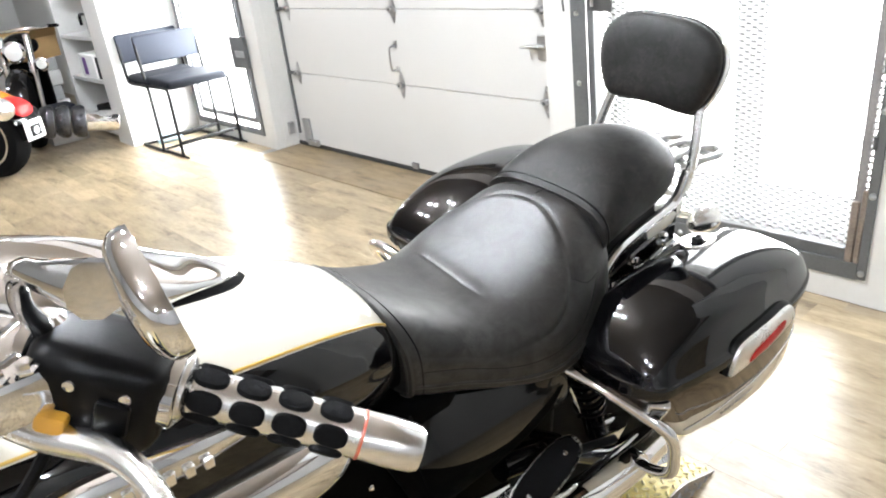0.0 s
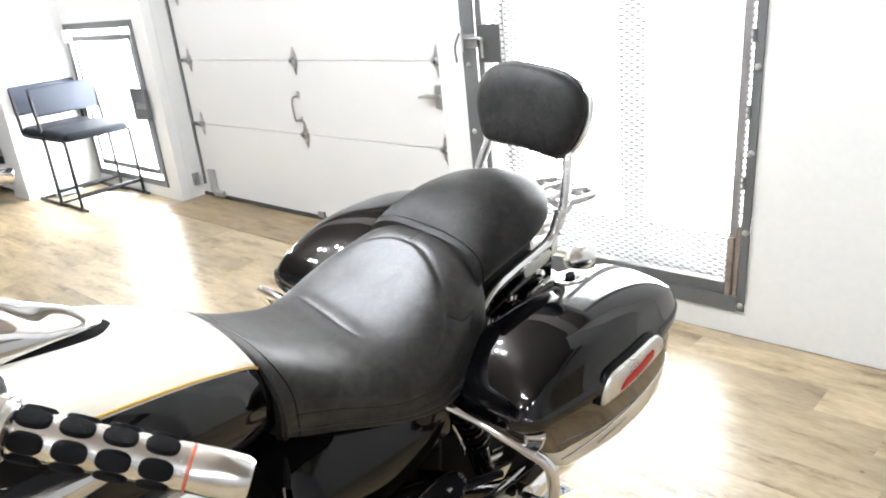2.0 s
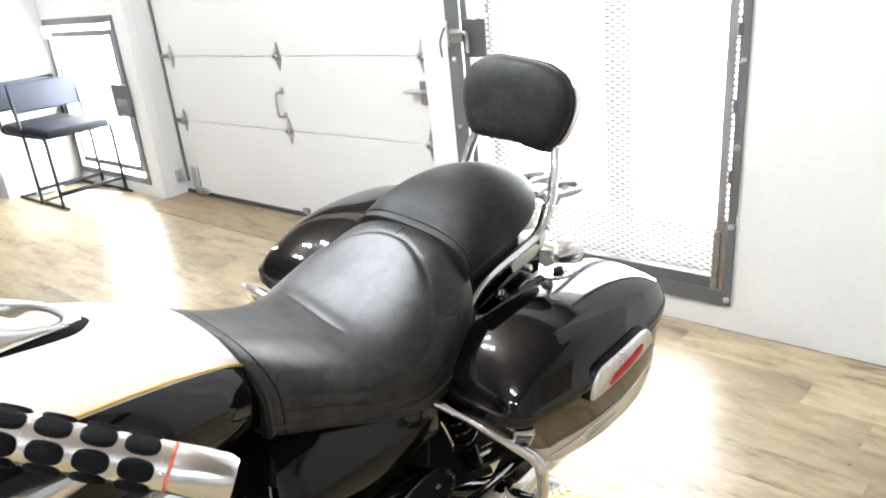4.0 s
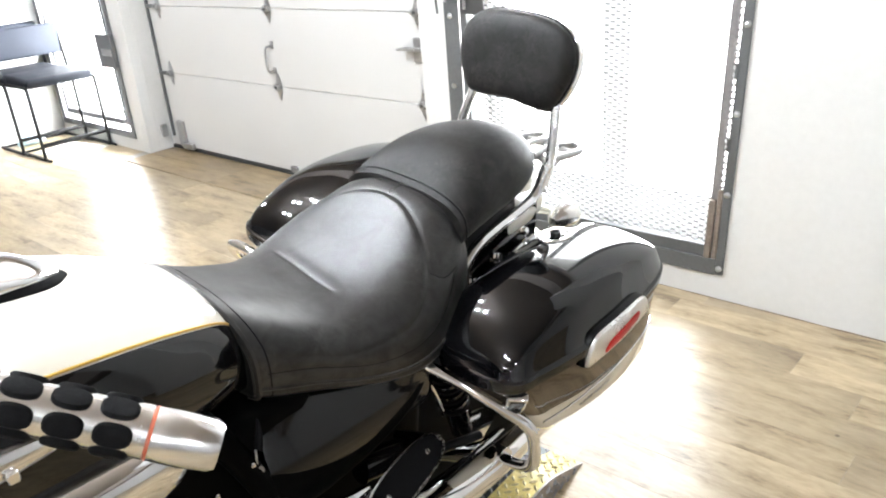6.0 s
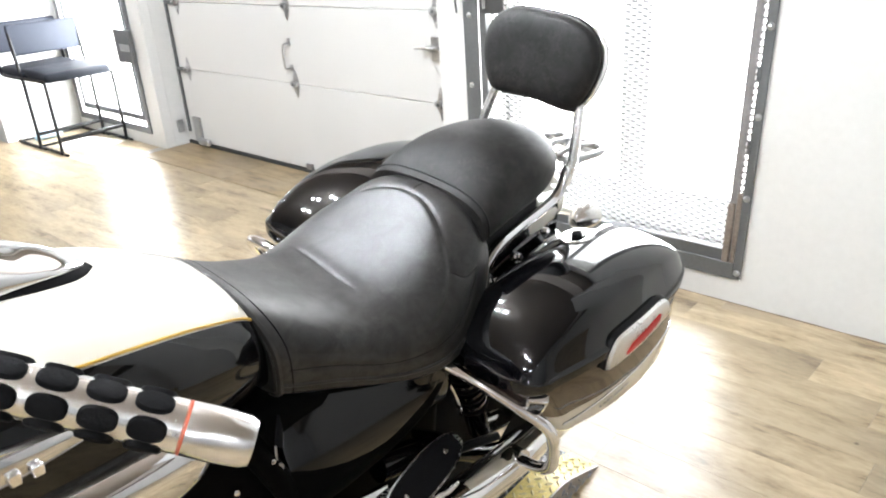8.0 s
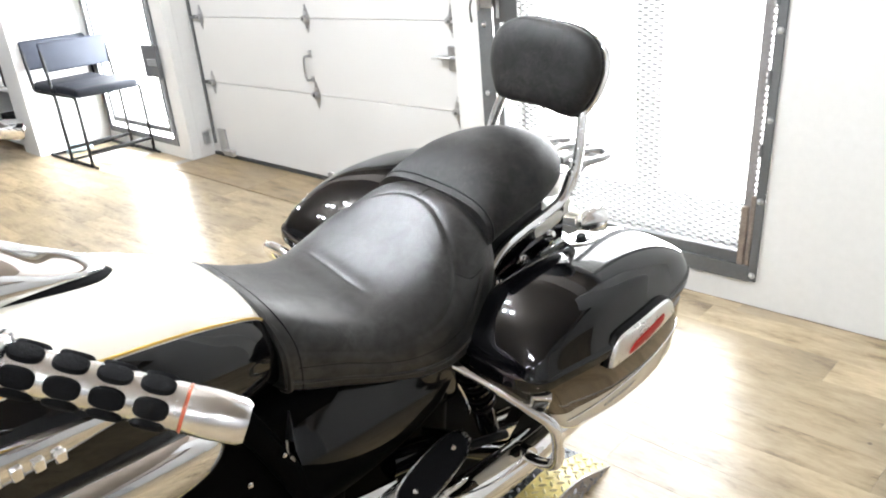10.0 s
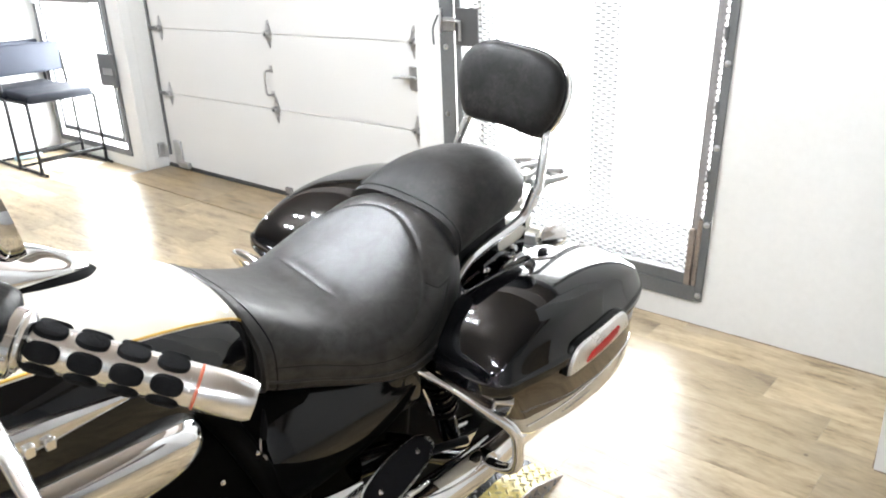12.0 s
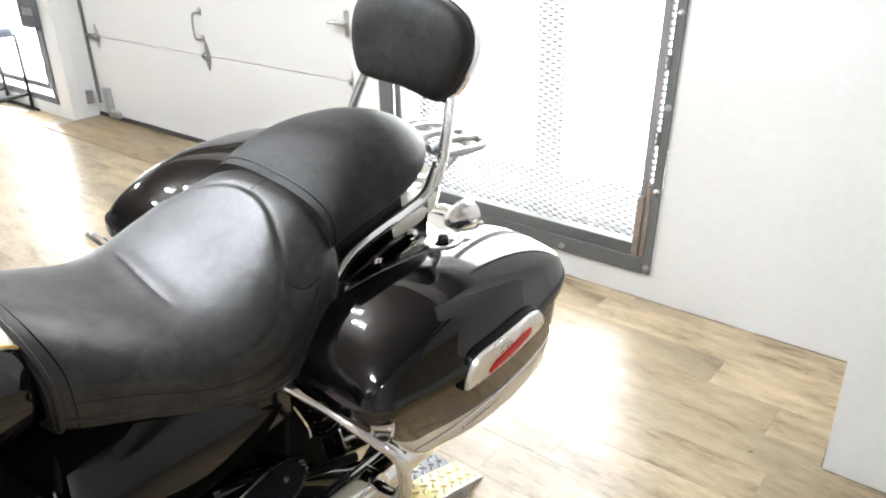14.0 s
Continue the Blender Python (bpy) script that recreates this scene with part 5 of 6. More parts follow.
# handlebar and left controls
GD = Vector((0.69, -0.64, -0.33)).normalized()
GPH = 22
RING = Vector((0.747, -0.540, 1.138))
G0 = RING - GD * 0.139
bar = [(0.44, -0.0, 1.12), (0.44, -0.10, 1.13), (0.47, -0.24, 1.20), tuple(G0 - GD * 0.09), tuple(G0)]
part("handlebar", tube(bar + [], 0.0125, 12, 40), M_CHROME, bike, "chrome pulled-back handlebar")
part("handlebar", tube([(x, -y, z) for x, y, z in bar] + [tuple(Vector((RING.x, -RING.y, RING.z)))], 0.0125, 12, 40), M_CHROME, bike, "chrome pulled-back handlebar")
for s in (-1, 1):
    g0 = Vector((G0.x, G0.y * (1 if s < 0 else -1), G0.z))
    gd = Vector((GD.x, GD.y * (1 if s < 0 else -1), GD.z))
    gr = part("grip", lathe([(-0.012, 0.022), (-0.008, 0.026), (0.0, 0.026), (0.004, 0.0195), (0.11, 0.0195), (0.138, 0.0200), (0.139, 0.0190), (0.141, 0.0200), (0.162, 0.0205), (0.184, 0.0195), (0.190, 0.0170), (0.191, 0)], g0, gd, 36), M_ALU, bike, "satin aluminium grip with black rubber pads")
    part("ring_line", lathe([(0.1392, 0.0196), (0.1392, 0.0203), (0.1408, 0.0203), (0.1408, 0.0196)], g0, gd, 36), M_LINE, gr, "thin red line")
    u = gd.cross(Vector((0, 0, 1))).normalized()
    w = u.cross(gd).normalized()
    for k in range(6):
        for i in range(4):
            ang = radians(k * 60 + GPH * (1 if s < 0 else -1))
            cdist = 0.0165 + 0.0330 * i
            o = g0 + gd * cdist
            n = u * math.cos(ang) + w * math.sin(ang)
            tan = gd.cross(n)
            rings = []
            for hgt, f in ((0.016, 1.0), (0.0205, 1.0), (0.0222, 0.88), (0.0228, 0.55)):
                rings.append([o + gd * (0.0136 * sgnpow(math.cos(a), 0.75) * f) + tan * (0.0088 * sgnpow(math.sin(a), 0.7) * f) + n * hgt for a in np.linspace(0, 2 * math.pi, 18, endpoint=False)])
            part("grip_pad", loft(rings), M_RUBBER, gr)
    for k in (2, 3):
        ang = radians(k * 60 + 30 + GPH * (1 if s < 0 else -1))
        o = g0 + gd * 0.1335
        n = u * math.cos(ang) + w * math.sin(ang)
        tan = gd.cross(n)
        part("blue_inlay", loft([[o + gd * a + tan * b + n * hh for a, b in ((-0.003, -0.003), (0.003, -0.003), (0.003, 0.003), (-0.003, 0.003))] for hh in (0.0185, 0.0204)]), M_BLUE, gr, "small blue spot", False)
# switch housing
u = GD.cross(Vector((0, 0, 1))).normalized()
w = u.cross(GD).normalized()
hm = Matrix((u, GD, w)).transposed().to_4x4()
hm.translation = G0 - GD * 0.055
hbm = box(-0.034, 0.040, -0.058, 0.045, -0.052, 0.036, 0.020, 5)
hs = part("switch_housing", hbm, M_PLASTIC, bike, "black handlebar switch housing", at=hm)
part("switch_button", box(0.036, 0.050, -0.040, -0.016, -0.032, -0.014, 0.004, 2), M_AMBER, hs, "amber button")
part("switch_rocker", box(0.038, 0.046, 0.0, 0.026, -0.022, 0.008, 0.004, 2), M_PLASTIC, hs)
for d, r in ((-0.064, 0.031), (0.046, 0.030)):
    part("housing_band", lathe([(-0.006, r - 0.003), (-0.004, r), (0.004, r), (0.006, r - 0.003)], (0.002, d, -0.002), (0, 1, 0), 28), M_CHROME, hs, "chrome clamp band")
for a, b in ((-0.02, 0.012), (0.02, 0.012)):
    part("housing_screw", lathe([(0, 0.005), (0.002, 0.0045), (0.003, 0)], (0.0395, a, b), (1, 0, 0), 10), M_CHROME, hs)
# clutch lever and perch
part("lever_perch", tube([tuple(G0 - GD * 0.12), tuple(G0 - GD * 0.115 - Vector((0.045, 0.02, 0.0)))], [0.024, 0.020], 14, 6), M_CHROME, bike, "chrome clutch perch")
LV = [Vector(p) for p in ((0.525, -0.345, 1.170), (0.555, -0.41, 1.170), (0.580, -0.46, 1.174), (0.590, -0.505, 1.174), (0.591, -0.55, 1.164), (0.587, -0.59, 1.158), (0.582, -0.635, 1.155))]
part("clutch_lever", tube([tuple(p) for p in LV], [0.013, 0.014, 0.012, 0.0095, 0.0078, 0.0066, 0.0060], 12, 44), M_ALU, bike, "satin clutch lever")
part("lever_ball", lathe([(-0.009, 0.004), (-0.006, 0.0075), (0, 0.0092), (0.006, 0.0075), (0.009, 0.002)], LV[-1], GD, 20), M_ALU, bike)
# mirror
MC = Vector((0.588, -0.620, 1.380))
part("mirror_stem", tube([tuple(G0 - GD * 0.10 + Vector((0, 0, 0.02))), (0.565, -0.42, 1.285), (0.562, -0.47, 1.335), (0.565, -0.53, 1.358), (0.574, -0.585, 1.372)], [0.009, 0.008, 0.008, 0.010, 0.016], 10, 24), M_CHROME, bike, "chrome mirror stem")
mz = Vector((0.961, -0.162, 0.223)).normalized()
mx = Vector((0.22, 0.96, -0.20))
mx = (mx - mz * mx.dot(mz)).normalized()
my = mz.cross(mx).normalized()
mm = Matrix((my.cross(mz), my, mz)).transposed().to_4x4()
mm.translation = MC
mir = part("mirror", loft([[(0.051 * math.cos(a) * f, (0.031 + 0.003 * math.cos(a)) * sgnpow(math.sin(a), 0.85) * f, d) for a in np.linspace(0, 2 * math.pi, 48, endpoint=False)] for d, f in ((0.004, 0.955), (0.005, 0.985), (0.002, 1.0), (-0.003, 0.985), (-0.006, 0.93), (-0.009, 0.82), (-0.0115, 0.64), (-0.013, 0.42), (-0.0138, 0.2), (-0.014, 0.04))]), M_CHROME, bike, "chrome rear-view mirror with a deep bowl", at=mm)
part("mirror_glass", loft([[(0.051 * math.cos(a) * f, (0.031 + 0.003 * math.cos(a)) * sgnpow(math.sin(a), 0.85) * f, d) for a in np.linspace(0, 2 * math.pi, 48, endpoint=False)] for d, f in ((0.0042, 0.95), (0.0052, 0.93))]), M_GLASS, mir, "mirror glass")
# cables and clutter by the left control
for i, (a, b, c) in enumerate((((0.54, -0.36, 1.20), (0.47, -0.30, 1.16), (0.40, -0.14, 1.02)), ((0.56, -0.37, 1.235), (0.49, -0.28, 1.22), (0.42, -0.12, 1.08)), ((0.57, -0.40, 1.17), (0.52, -0.36, 1.08), (0.46, -0.22, 0.96)))):
    part("cable", tube([a, b, c], 0.0055, 8, 24), M_RUBBER, bike, "black control cable")
part("clutch_body", box(0.515, 0.575, -0.425, -0.365, 1.19, 1.235, 0.012, 2), M_CHROME, bike, "chrome clutch lever clamp")

for p0, p1, r in (((0.535, -0.355, 1.222), (0.515, -0.325, 1.20), 0.010), ((0.560, -0.350, 1.245), (0.540, -0.315, 1.235), 0.009), ((0.500, -0.345, 1.235), (0.475, -0.315, 1.215), 0.008)):
    part("cable_ferrule", cyl(p0, p1, r, r * 0.8, n=14), M_CHROME, bike, "chrome cable ferrule")
part("mirror_clamp", lathe([(-0.014, 0.010), (-0.012, 0.014), (0.010, 0.014), (0.014, 0.009)], tuple(G0 - GD * 0.10 + Vector((0, 0, 0.024))), (0.1, -0.1, 1), 18), M_CHROME, bike, "chrome mirror clamp")
for k in range(2):
    bolt("clamp_bolt", (0.535 + 0.02 * k, -0.42, 1.2365), (0, 0, 1), 0.006, bike, M_CHROME, "chrome clamp bolt")


# ---- stackable chairs in the alcove ----
def chair(x, y):
    """A chair that faces -y; its front legs stand at y, its width runs along x."""
    c = thing("chair", "blue-grey vinyl chair on a black steel sled frame", "chair", "chairs in the alcove", at=pose(x, y, 0))
    W = 0.25
    sb = box(-0.245, 0.245, -0.02, 0.43, 0.535, 0.60, 0.030, 4)
    for v in sb.verts:
        if v.co.z > 0.57:
            v.co.z += 0.018 * (1 - (v.co.x / 0.25) ** 2) * (1 - ((v.co.y - 0.2) / 0.24) ** 2)
        if v.co.y < 0.03:
            v.co.z -= 0.012
    part("seat", sb, M_VINYL_DARKENED, c, "blue-grey padded seat, darkened against glare")
    bb = box(-0.262, 0.262, 0.425, 0.462, 0.69, 0.915, 0.018, 3)
    for v in bb.verts:
        v.co.y += 0.05 * (v.co.z - 0.69) + 0.03 * (1 - (v.co.x / 0.26) ** 2)
    part("backrest", bb, M_VINYL, c)
    for s in (-1, 1):
        part("side_frame", tube([(s * W, 0.45, 0.86), (s * W, 0.43, 0.70), (s * W, 0.41, 0.57), (s * W, 0.36, 0.535), (s * W, 0.10, 0.535), (s * W, 0.02, 0.53), (s * W, 0.0, 0.50), (s * W, 0.0, 0.30), (s * W, 0.0, 0.03), (s * W, 0.02, 0.011), (s * W, 0.10, 0.010), (s * W, 0.42, 0.010)], 0.0125, 8, 60), M_TUBE, c, "black steel side frame")
        part("runner_end", tube([(s * W, 0.0, 0.03), (s * W, -0.03, 0.013), (s * W, -0.09, 0.010)], 0.010, 8, 8), M_TUBE, c)
    part("stretcher", cyl((-W, 0.0, 0.115), (W, 0.0, 0.115), 0.014, n=8), M_TUBE, c)
    part("stretcher", cyl((-W, 0.40, 0.011), (W, 0.40, 0.011), 0.009, n=8), M_TUBE, c)
    return c


chair(2.94, 5.96)
chair(2.925, 6.31)

# papers and a bag under the chairs
pb = thing("paper_sheet", "loose white sheet on the floor under the chairs", "paper", at=pose(2.95, 6.1, 0.004, 0, 0, 12))
part("sheet", box(-0.16, 0.16, -0.22, 0.22, 0, 0.002), M_PAPER, pb, smooth=False)
M_SCRAP = grain(mat("pale_blue_plastic", (0.45, 0.60, 0.68), 0.35), 0.4, 30, 90, 0.3)
pc = thing("plastic_bag", "crumpled pale blue plastic bag on the floor", "bag", at=pose(2.86, 6.62, 0.0))
part("bag_body", shell([(-0.10, 0, 0.02, 0.02, 0.02, 0.018, 2, 2), (-0.03, 0.01, 0.03, 0.06, 0.05, 0.03, 2.4, 2), (0.04, 0, 0.03, 0.06, 0.035, 0.03, 2.1, 2), (0.11, 0.01, 0.02, 0.02, 0.02, 0.018, 2, 2)], 16, 16), M_SCRAP, pc)

# shelves in the partition
sh_t = thing("shelf_unit", "white built-in shelves half full of workshop goods", "shelves", at=pose(0, 0, 0))
for z in (0.05, 0.50, 0.87, 1.30, 1.75):
    part("shelf", box(2.61, 2.948, 7.122, 8.018, z, z + 0.03, 0.002, 1), M_WALL, sh_t, smooth=False)


def carton(name, label, cat, x0, x1, y0, y1, z0, z1, m):
    t = thing(name, label, cat, at=pose(0, 0, 0))
    b = part("body", box(x0, x1, y0, y1, z0, z1, 0.006, 1), m, t)
    return t, b


t1, b1 = carton("white_box", "white carton with a purple print on the shelf", "box", 2.63, 2.85, 7.36, 7.74, 0.531, 0.74, M_PAPER)
part("print_panel", box(2.626, 2.6295, 7.55, 7.64, 0.56, 0.71), M_PURPLE, t1, smooth=False)
carton("black_case", "black plastic case on the shelf", "case", 2.64, 2.86, 7.16, 7.33, 0.531, 0.72, M_PLASTIC)
carton("dark_crate", "dark crate on the lower shelf", "crate", 2.63, 2.88, 7.16, 7.62, 0.081, 0.28, M_PLASTIC)
pm = thing("power_tool", "black power tool with a hooked handle on the shelf", "tool", at=pose(0, 0, 0))
part("motor", box(2.66, 2.84, 7.18, 7.36, 0.901, 1.10, 0.03, 3), M_PLASTIC, pm)
part("handle", tube([(2.70, 7.34, 1.07), (2.70, 7.52, 1.075), (2.70, 7.60, 1.06), (2.70, 7.61, 0.98)], 0.014, 8, 16), M_PLASTIC, pm)

# cardboard boxes and clutter beyond
cb = thing("cardboard_box", "brown open cardboard box on a pale stack", "box", at=pose(2.42, 8.35, 0.70, 0, 0, 24))
part("body", box(-0.17, 0.17, -0.16, 0.16, 0, 0.20, 0.004, 1), M_CARD, cb, smooth=False)
for s in (-1, 1):
    fl = box(-0.168, 0.168, 0, 0.13, 0, 0.004)
    part("flap", fl, M_CARD, cb, smooth=False, at=pose(0, s * 0.16, 0.20, 38 if s > 0 else 142, 0, 0))
for k, (z0, z1, dx) in enumerate(((0.0, 0.16, 0.0), (0.162, 0.30, 0.02), (0.302, 0.44, -0.015), (0.442, 0.58, 0.012), (0.582, 0.698, 0.0))):
    carton("white_box", "pale carton in an uneven stack", "box", 2.26 + dx, 2.56 + dx, 8.22, 8.56, z0, z1, M_PAPER if k % 2 else M_DIM)
carton("grey_case", "grey plastic case on the floor by the cartons", "case", 2.18, 2.50, 7.62, 7.92, 0.0, 0.20, M_DIM)
carton("blue_case", "blue-grey tool case on a grey case", "case", 2.20, 2.46, 7.64, 7.90, 0.202, 0.33, M_VINYL)
cab = thing("tall_cabinet", "white tall cabinet with a small dark display", "cabinet", at=pose(0, 0, 0))
part("body", box(1.75, 2.28, 9.9, 10.4, 0, 1.30, 0.01, 1), M_PAPER, cab, smooth=False)
part("display", box(1.98, 2.18, 9.892, 9.8985, 1.10, 1.20, 0.002, 1), M_PLASTIC, cab, smooth=False)
# pale beams under the far ceiling
for k in range(4):
    tagged(part("ceiling_beam", box(-1.0, 2.58, 8.6 + 0.75 * k, 8.78 + 0.75 * k, 2.30, 2.52, 0.004, 1), M_WALL, None, "", False), "pale ceiling beam", "beam", "ceiling beams", "structure")


# ---- the other motorcycle, its tail towards the aisle ----
def second_bike():
    b = thing("parked_motorcycle", "black and orange motorcycle with red tail light and ringed muffler", "motorcycle", at=pose(1.60, 6.95, 0, 0, 0, 128))
    # local: x ahead, y left, z up; the rear tyre touches the ground at the origin
    wheel = part("rear_wheel", lathe([(-0.085, 0.21), (-0.095, 0.25), (-0.085, 0.29), (-0.05, 0.315), (0, 0.325), (0.05, 0.315), (0.085, 0.29), (0.095, 0.25), (0.085, 0.21)], (0, 0, 0.325), (0, 1, 0), 48), M_RUBBER, b, "black rear tyre")
    part("rim", lathe([(-0.085, 0.05), (-0.05, 0.06), (-0.04, 0.17), (-0.088, 0.2), (-0.088, 0.217), (0.088, 0.217), (0.088, 0.2), (0.04, 0.17), (0.05, 0.06), (0.085, 0.05)], (0, 0, 0.325), (0, 1, 0), 36), M_CHROME, wheel, "chrome rim")
    part("fender", loft([[(0.39 * math.cos(a), y, 0.325 + (0.39 - 5 * y * y) * math.sin(a)) for y in (-0.12, -0.06, 0, 0.06, 0.12)] + [(0.38 * math.cos(a), y, 0.325 + (0.38 - 5 * y * y) * math.sin(a)) for y in (0.115, 0.06, 0, -0.06, -0.115)] for a in np.linspace(radians(40), radians(184), 28)]), M_BLACK, b, "black rear fender")
    part("fender_top", loft([[(0.402 * math.cos(a), y, 0.325 + (0.402 - 5 * y * y) * math.sin(a)) for y in (-0.09, -0.05, 0, 0.05, 0.09)] + [(0.392 * math.cos(a), y, 0.325 + (0.392 - 5 * y * y) * math.sin(a)) for y in (0.085, 0.05, 0, -0.05, -0.085)] for a in np.linspace(radians(70), radians(138), 18)]), M_ORANGE, b, "orange fender panel")
    part("tail_light", shell([(-0.40, 0, 0.50, 0.03, 0.02, 0.02, 2.6, 2.6), (-0.385, 0, 0.515, 0.085, 0.045, 0.045, 2.8, 2.8), (-0.31, 0, 0.56, 0.09, 0.05, 0.045, 2.8, 2.8), (-0.24, 0, 0.60, 0.04, 0.03, 0.03, 2.4, 2.4)], 16, 24), M_RED, b, "red tail light")
    pl = part("plate_holder", box(-0.425, -0.41, -0.105, 0.105, 0.29, 0.44, 0.008, 1), M_FRAME, b, "pale plate holder")
    part("plate_panel", box(-0.430, -0.4255, -0.055, 0.055, 0.315, 0.40, 0.004, 1), M_PLASTIC, pl)
    part("plate_lamp", lathe([(0, 0.03), (0.008, 0.026), (0.010, 0.010), (0.011, 0)], (-0.431, 0, 0.357), (-1, 0, 0), 16), M_GALV, pl)
    part("seat", shell([(-0.12, 0, 0.72, 0.06, 0.04, 0.04, 2.4, 2.4), (0.08, 0, 0.73, 0.13, 0.06, 0.05, 2.5, 2.4), (0.3, 0, 0.72, 0.15, 0.05, 0.05, 2.5, 2.4), (0.6, 0, 0.74, 0.13, 0.07, 0.05, 2.4, 2.4), (0.7, 0, 0.78, 0.06, 0.05, 0.05, 2.4, 2.4)], 30, 28), M_LEATHER2, b)
    part("fuel_tank", shell([(0.65, 0, 0.82, 0.08, 0.06, 0.08, 2.4, 2.4), (0.8, 0, 0.84, 0.16, 0.10, 0.1, 2.4, 2.4), (1.05, 0, 0.86, 0.17, 0.12, 0.1, 2.4, 2.4), (1.2, 0, 0.86, 0.08, 0.07, 0.08, 2.4, 2.4)], 26, 30), M_ORANGE, b, "orange fuel tank")
    part("engine", box(0.4, 1.1, -0.16, 0.16, 0.22, 0.70, 0.05, 3), M_CAST, b)
    for k in range(6):
        part("cooling_fin", box(0.55, 0.95, -0.19, 0.19, 0.40 + 0.045 * k, 0.415 + 0.045 * k, 0.004, 1), M_ALU, b)
    # exhaust along the right side: four dark bulging rings and a bright tip
    inv = pose(1.60, 6.95, 0, 0, 0, 128).inverted()
    q0, q1 = inv @ Vector((1.86, 7.05, 0.36)), inv @ Vector((2.56, 6.86, 0.235))
    axis = q1 - q0
    span = axis.length
    ex = part("muffler", lathe([(-0.25, 0.04), (0.0, 0.055), (0.10, 0.085), (span * 0.6, 0.088), (span - 0.01, 0.084), (span, 0.078), (span - 0.02, 0.070), (span - 0.05, 0.0)], tuple(q0), tuple(axis / span), 32), M_CHROME, b, "chrome muffler")
    for k in range(4):
        c0 = 0.07 + 0.118 * k
        part("muffler_ring", lathe([(c0 - 0.055, 0.085), (c0 - 0.045, 0.112), (c0 - 0.01, 0.132), (c0 + 0.03, 0.136), (c0 + 0.055, 0.122), (c0 + 0.062, 0.092)], tuple(q0), tuple(axis / span), 32), M_BAND, ex, "dark bulging muffler ring")
    part("front_wheel", lathe([(-0.06, 0.24), (-0.065, 0.28), (-0.05, 0.315), (0, 0.33), (0.05, 0.315), (0.065, 0.28), (0.06, 0.24)], (1.6, 0, 0.33), (0, 1, 0), 40), M_RUBBER, b)
    for s in (-1, 1):
        part("fork", cyl((1.6, s * 0.1, 0.33), (1.28, s * 0.1, 0.95), 0.026), M_CHROME, b)
        part("side_strut", tube([(-0.30, s * 0.125, 0.52), (-0.10, s * 0.135, 0.60), (0.15, s * 0.14, 0.66)], 0.012, 8, 16), M_CHROME, b, "chrome fender strut")
        part("shock", cyl((0.02, s * 0.15, 0.34), (0.16, s * 0.15, 0.64), 0.028, n=14), M_CHROME, b, "chrome shock absorber")
    part("handlebar", tube([(1.1, -0.4, 1.0), (1.25, -0.2, 0.99), (1.28, 0, 0.95), (1.25, 0.2, 0.99), (1.1, 0.4, 1.0)], 0.013, 10, 30), M_CHROME, b)
    part("headlight", lathe([(0, 0.03), (0.05, 0.08), (0.12, 0.09), (0.13, 0.08)], (1.36, 0, 0.86), (1, 0, 0), 24), M_CHROME, b)
    return b


M_BAND = grain(mat("dark_satin_steel", (0.05, 0.05, 0.055), 0.3, 0.7), 0.25, 14, 120, 0.1, 0.1)
second_bike()


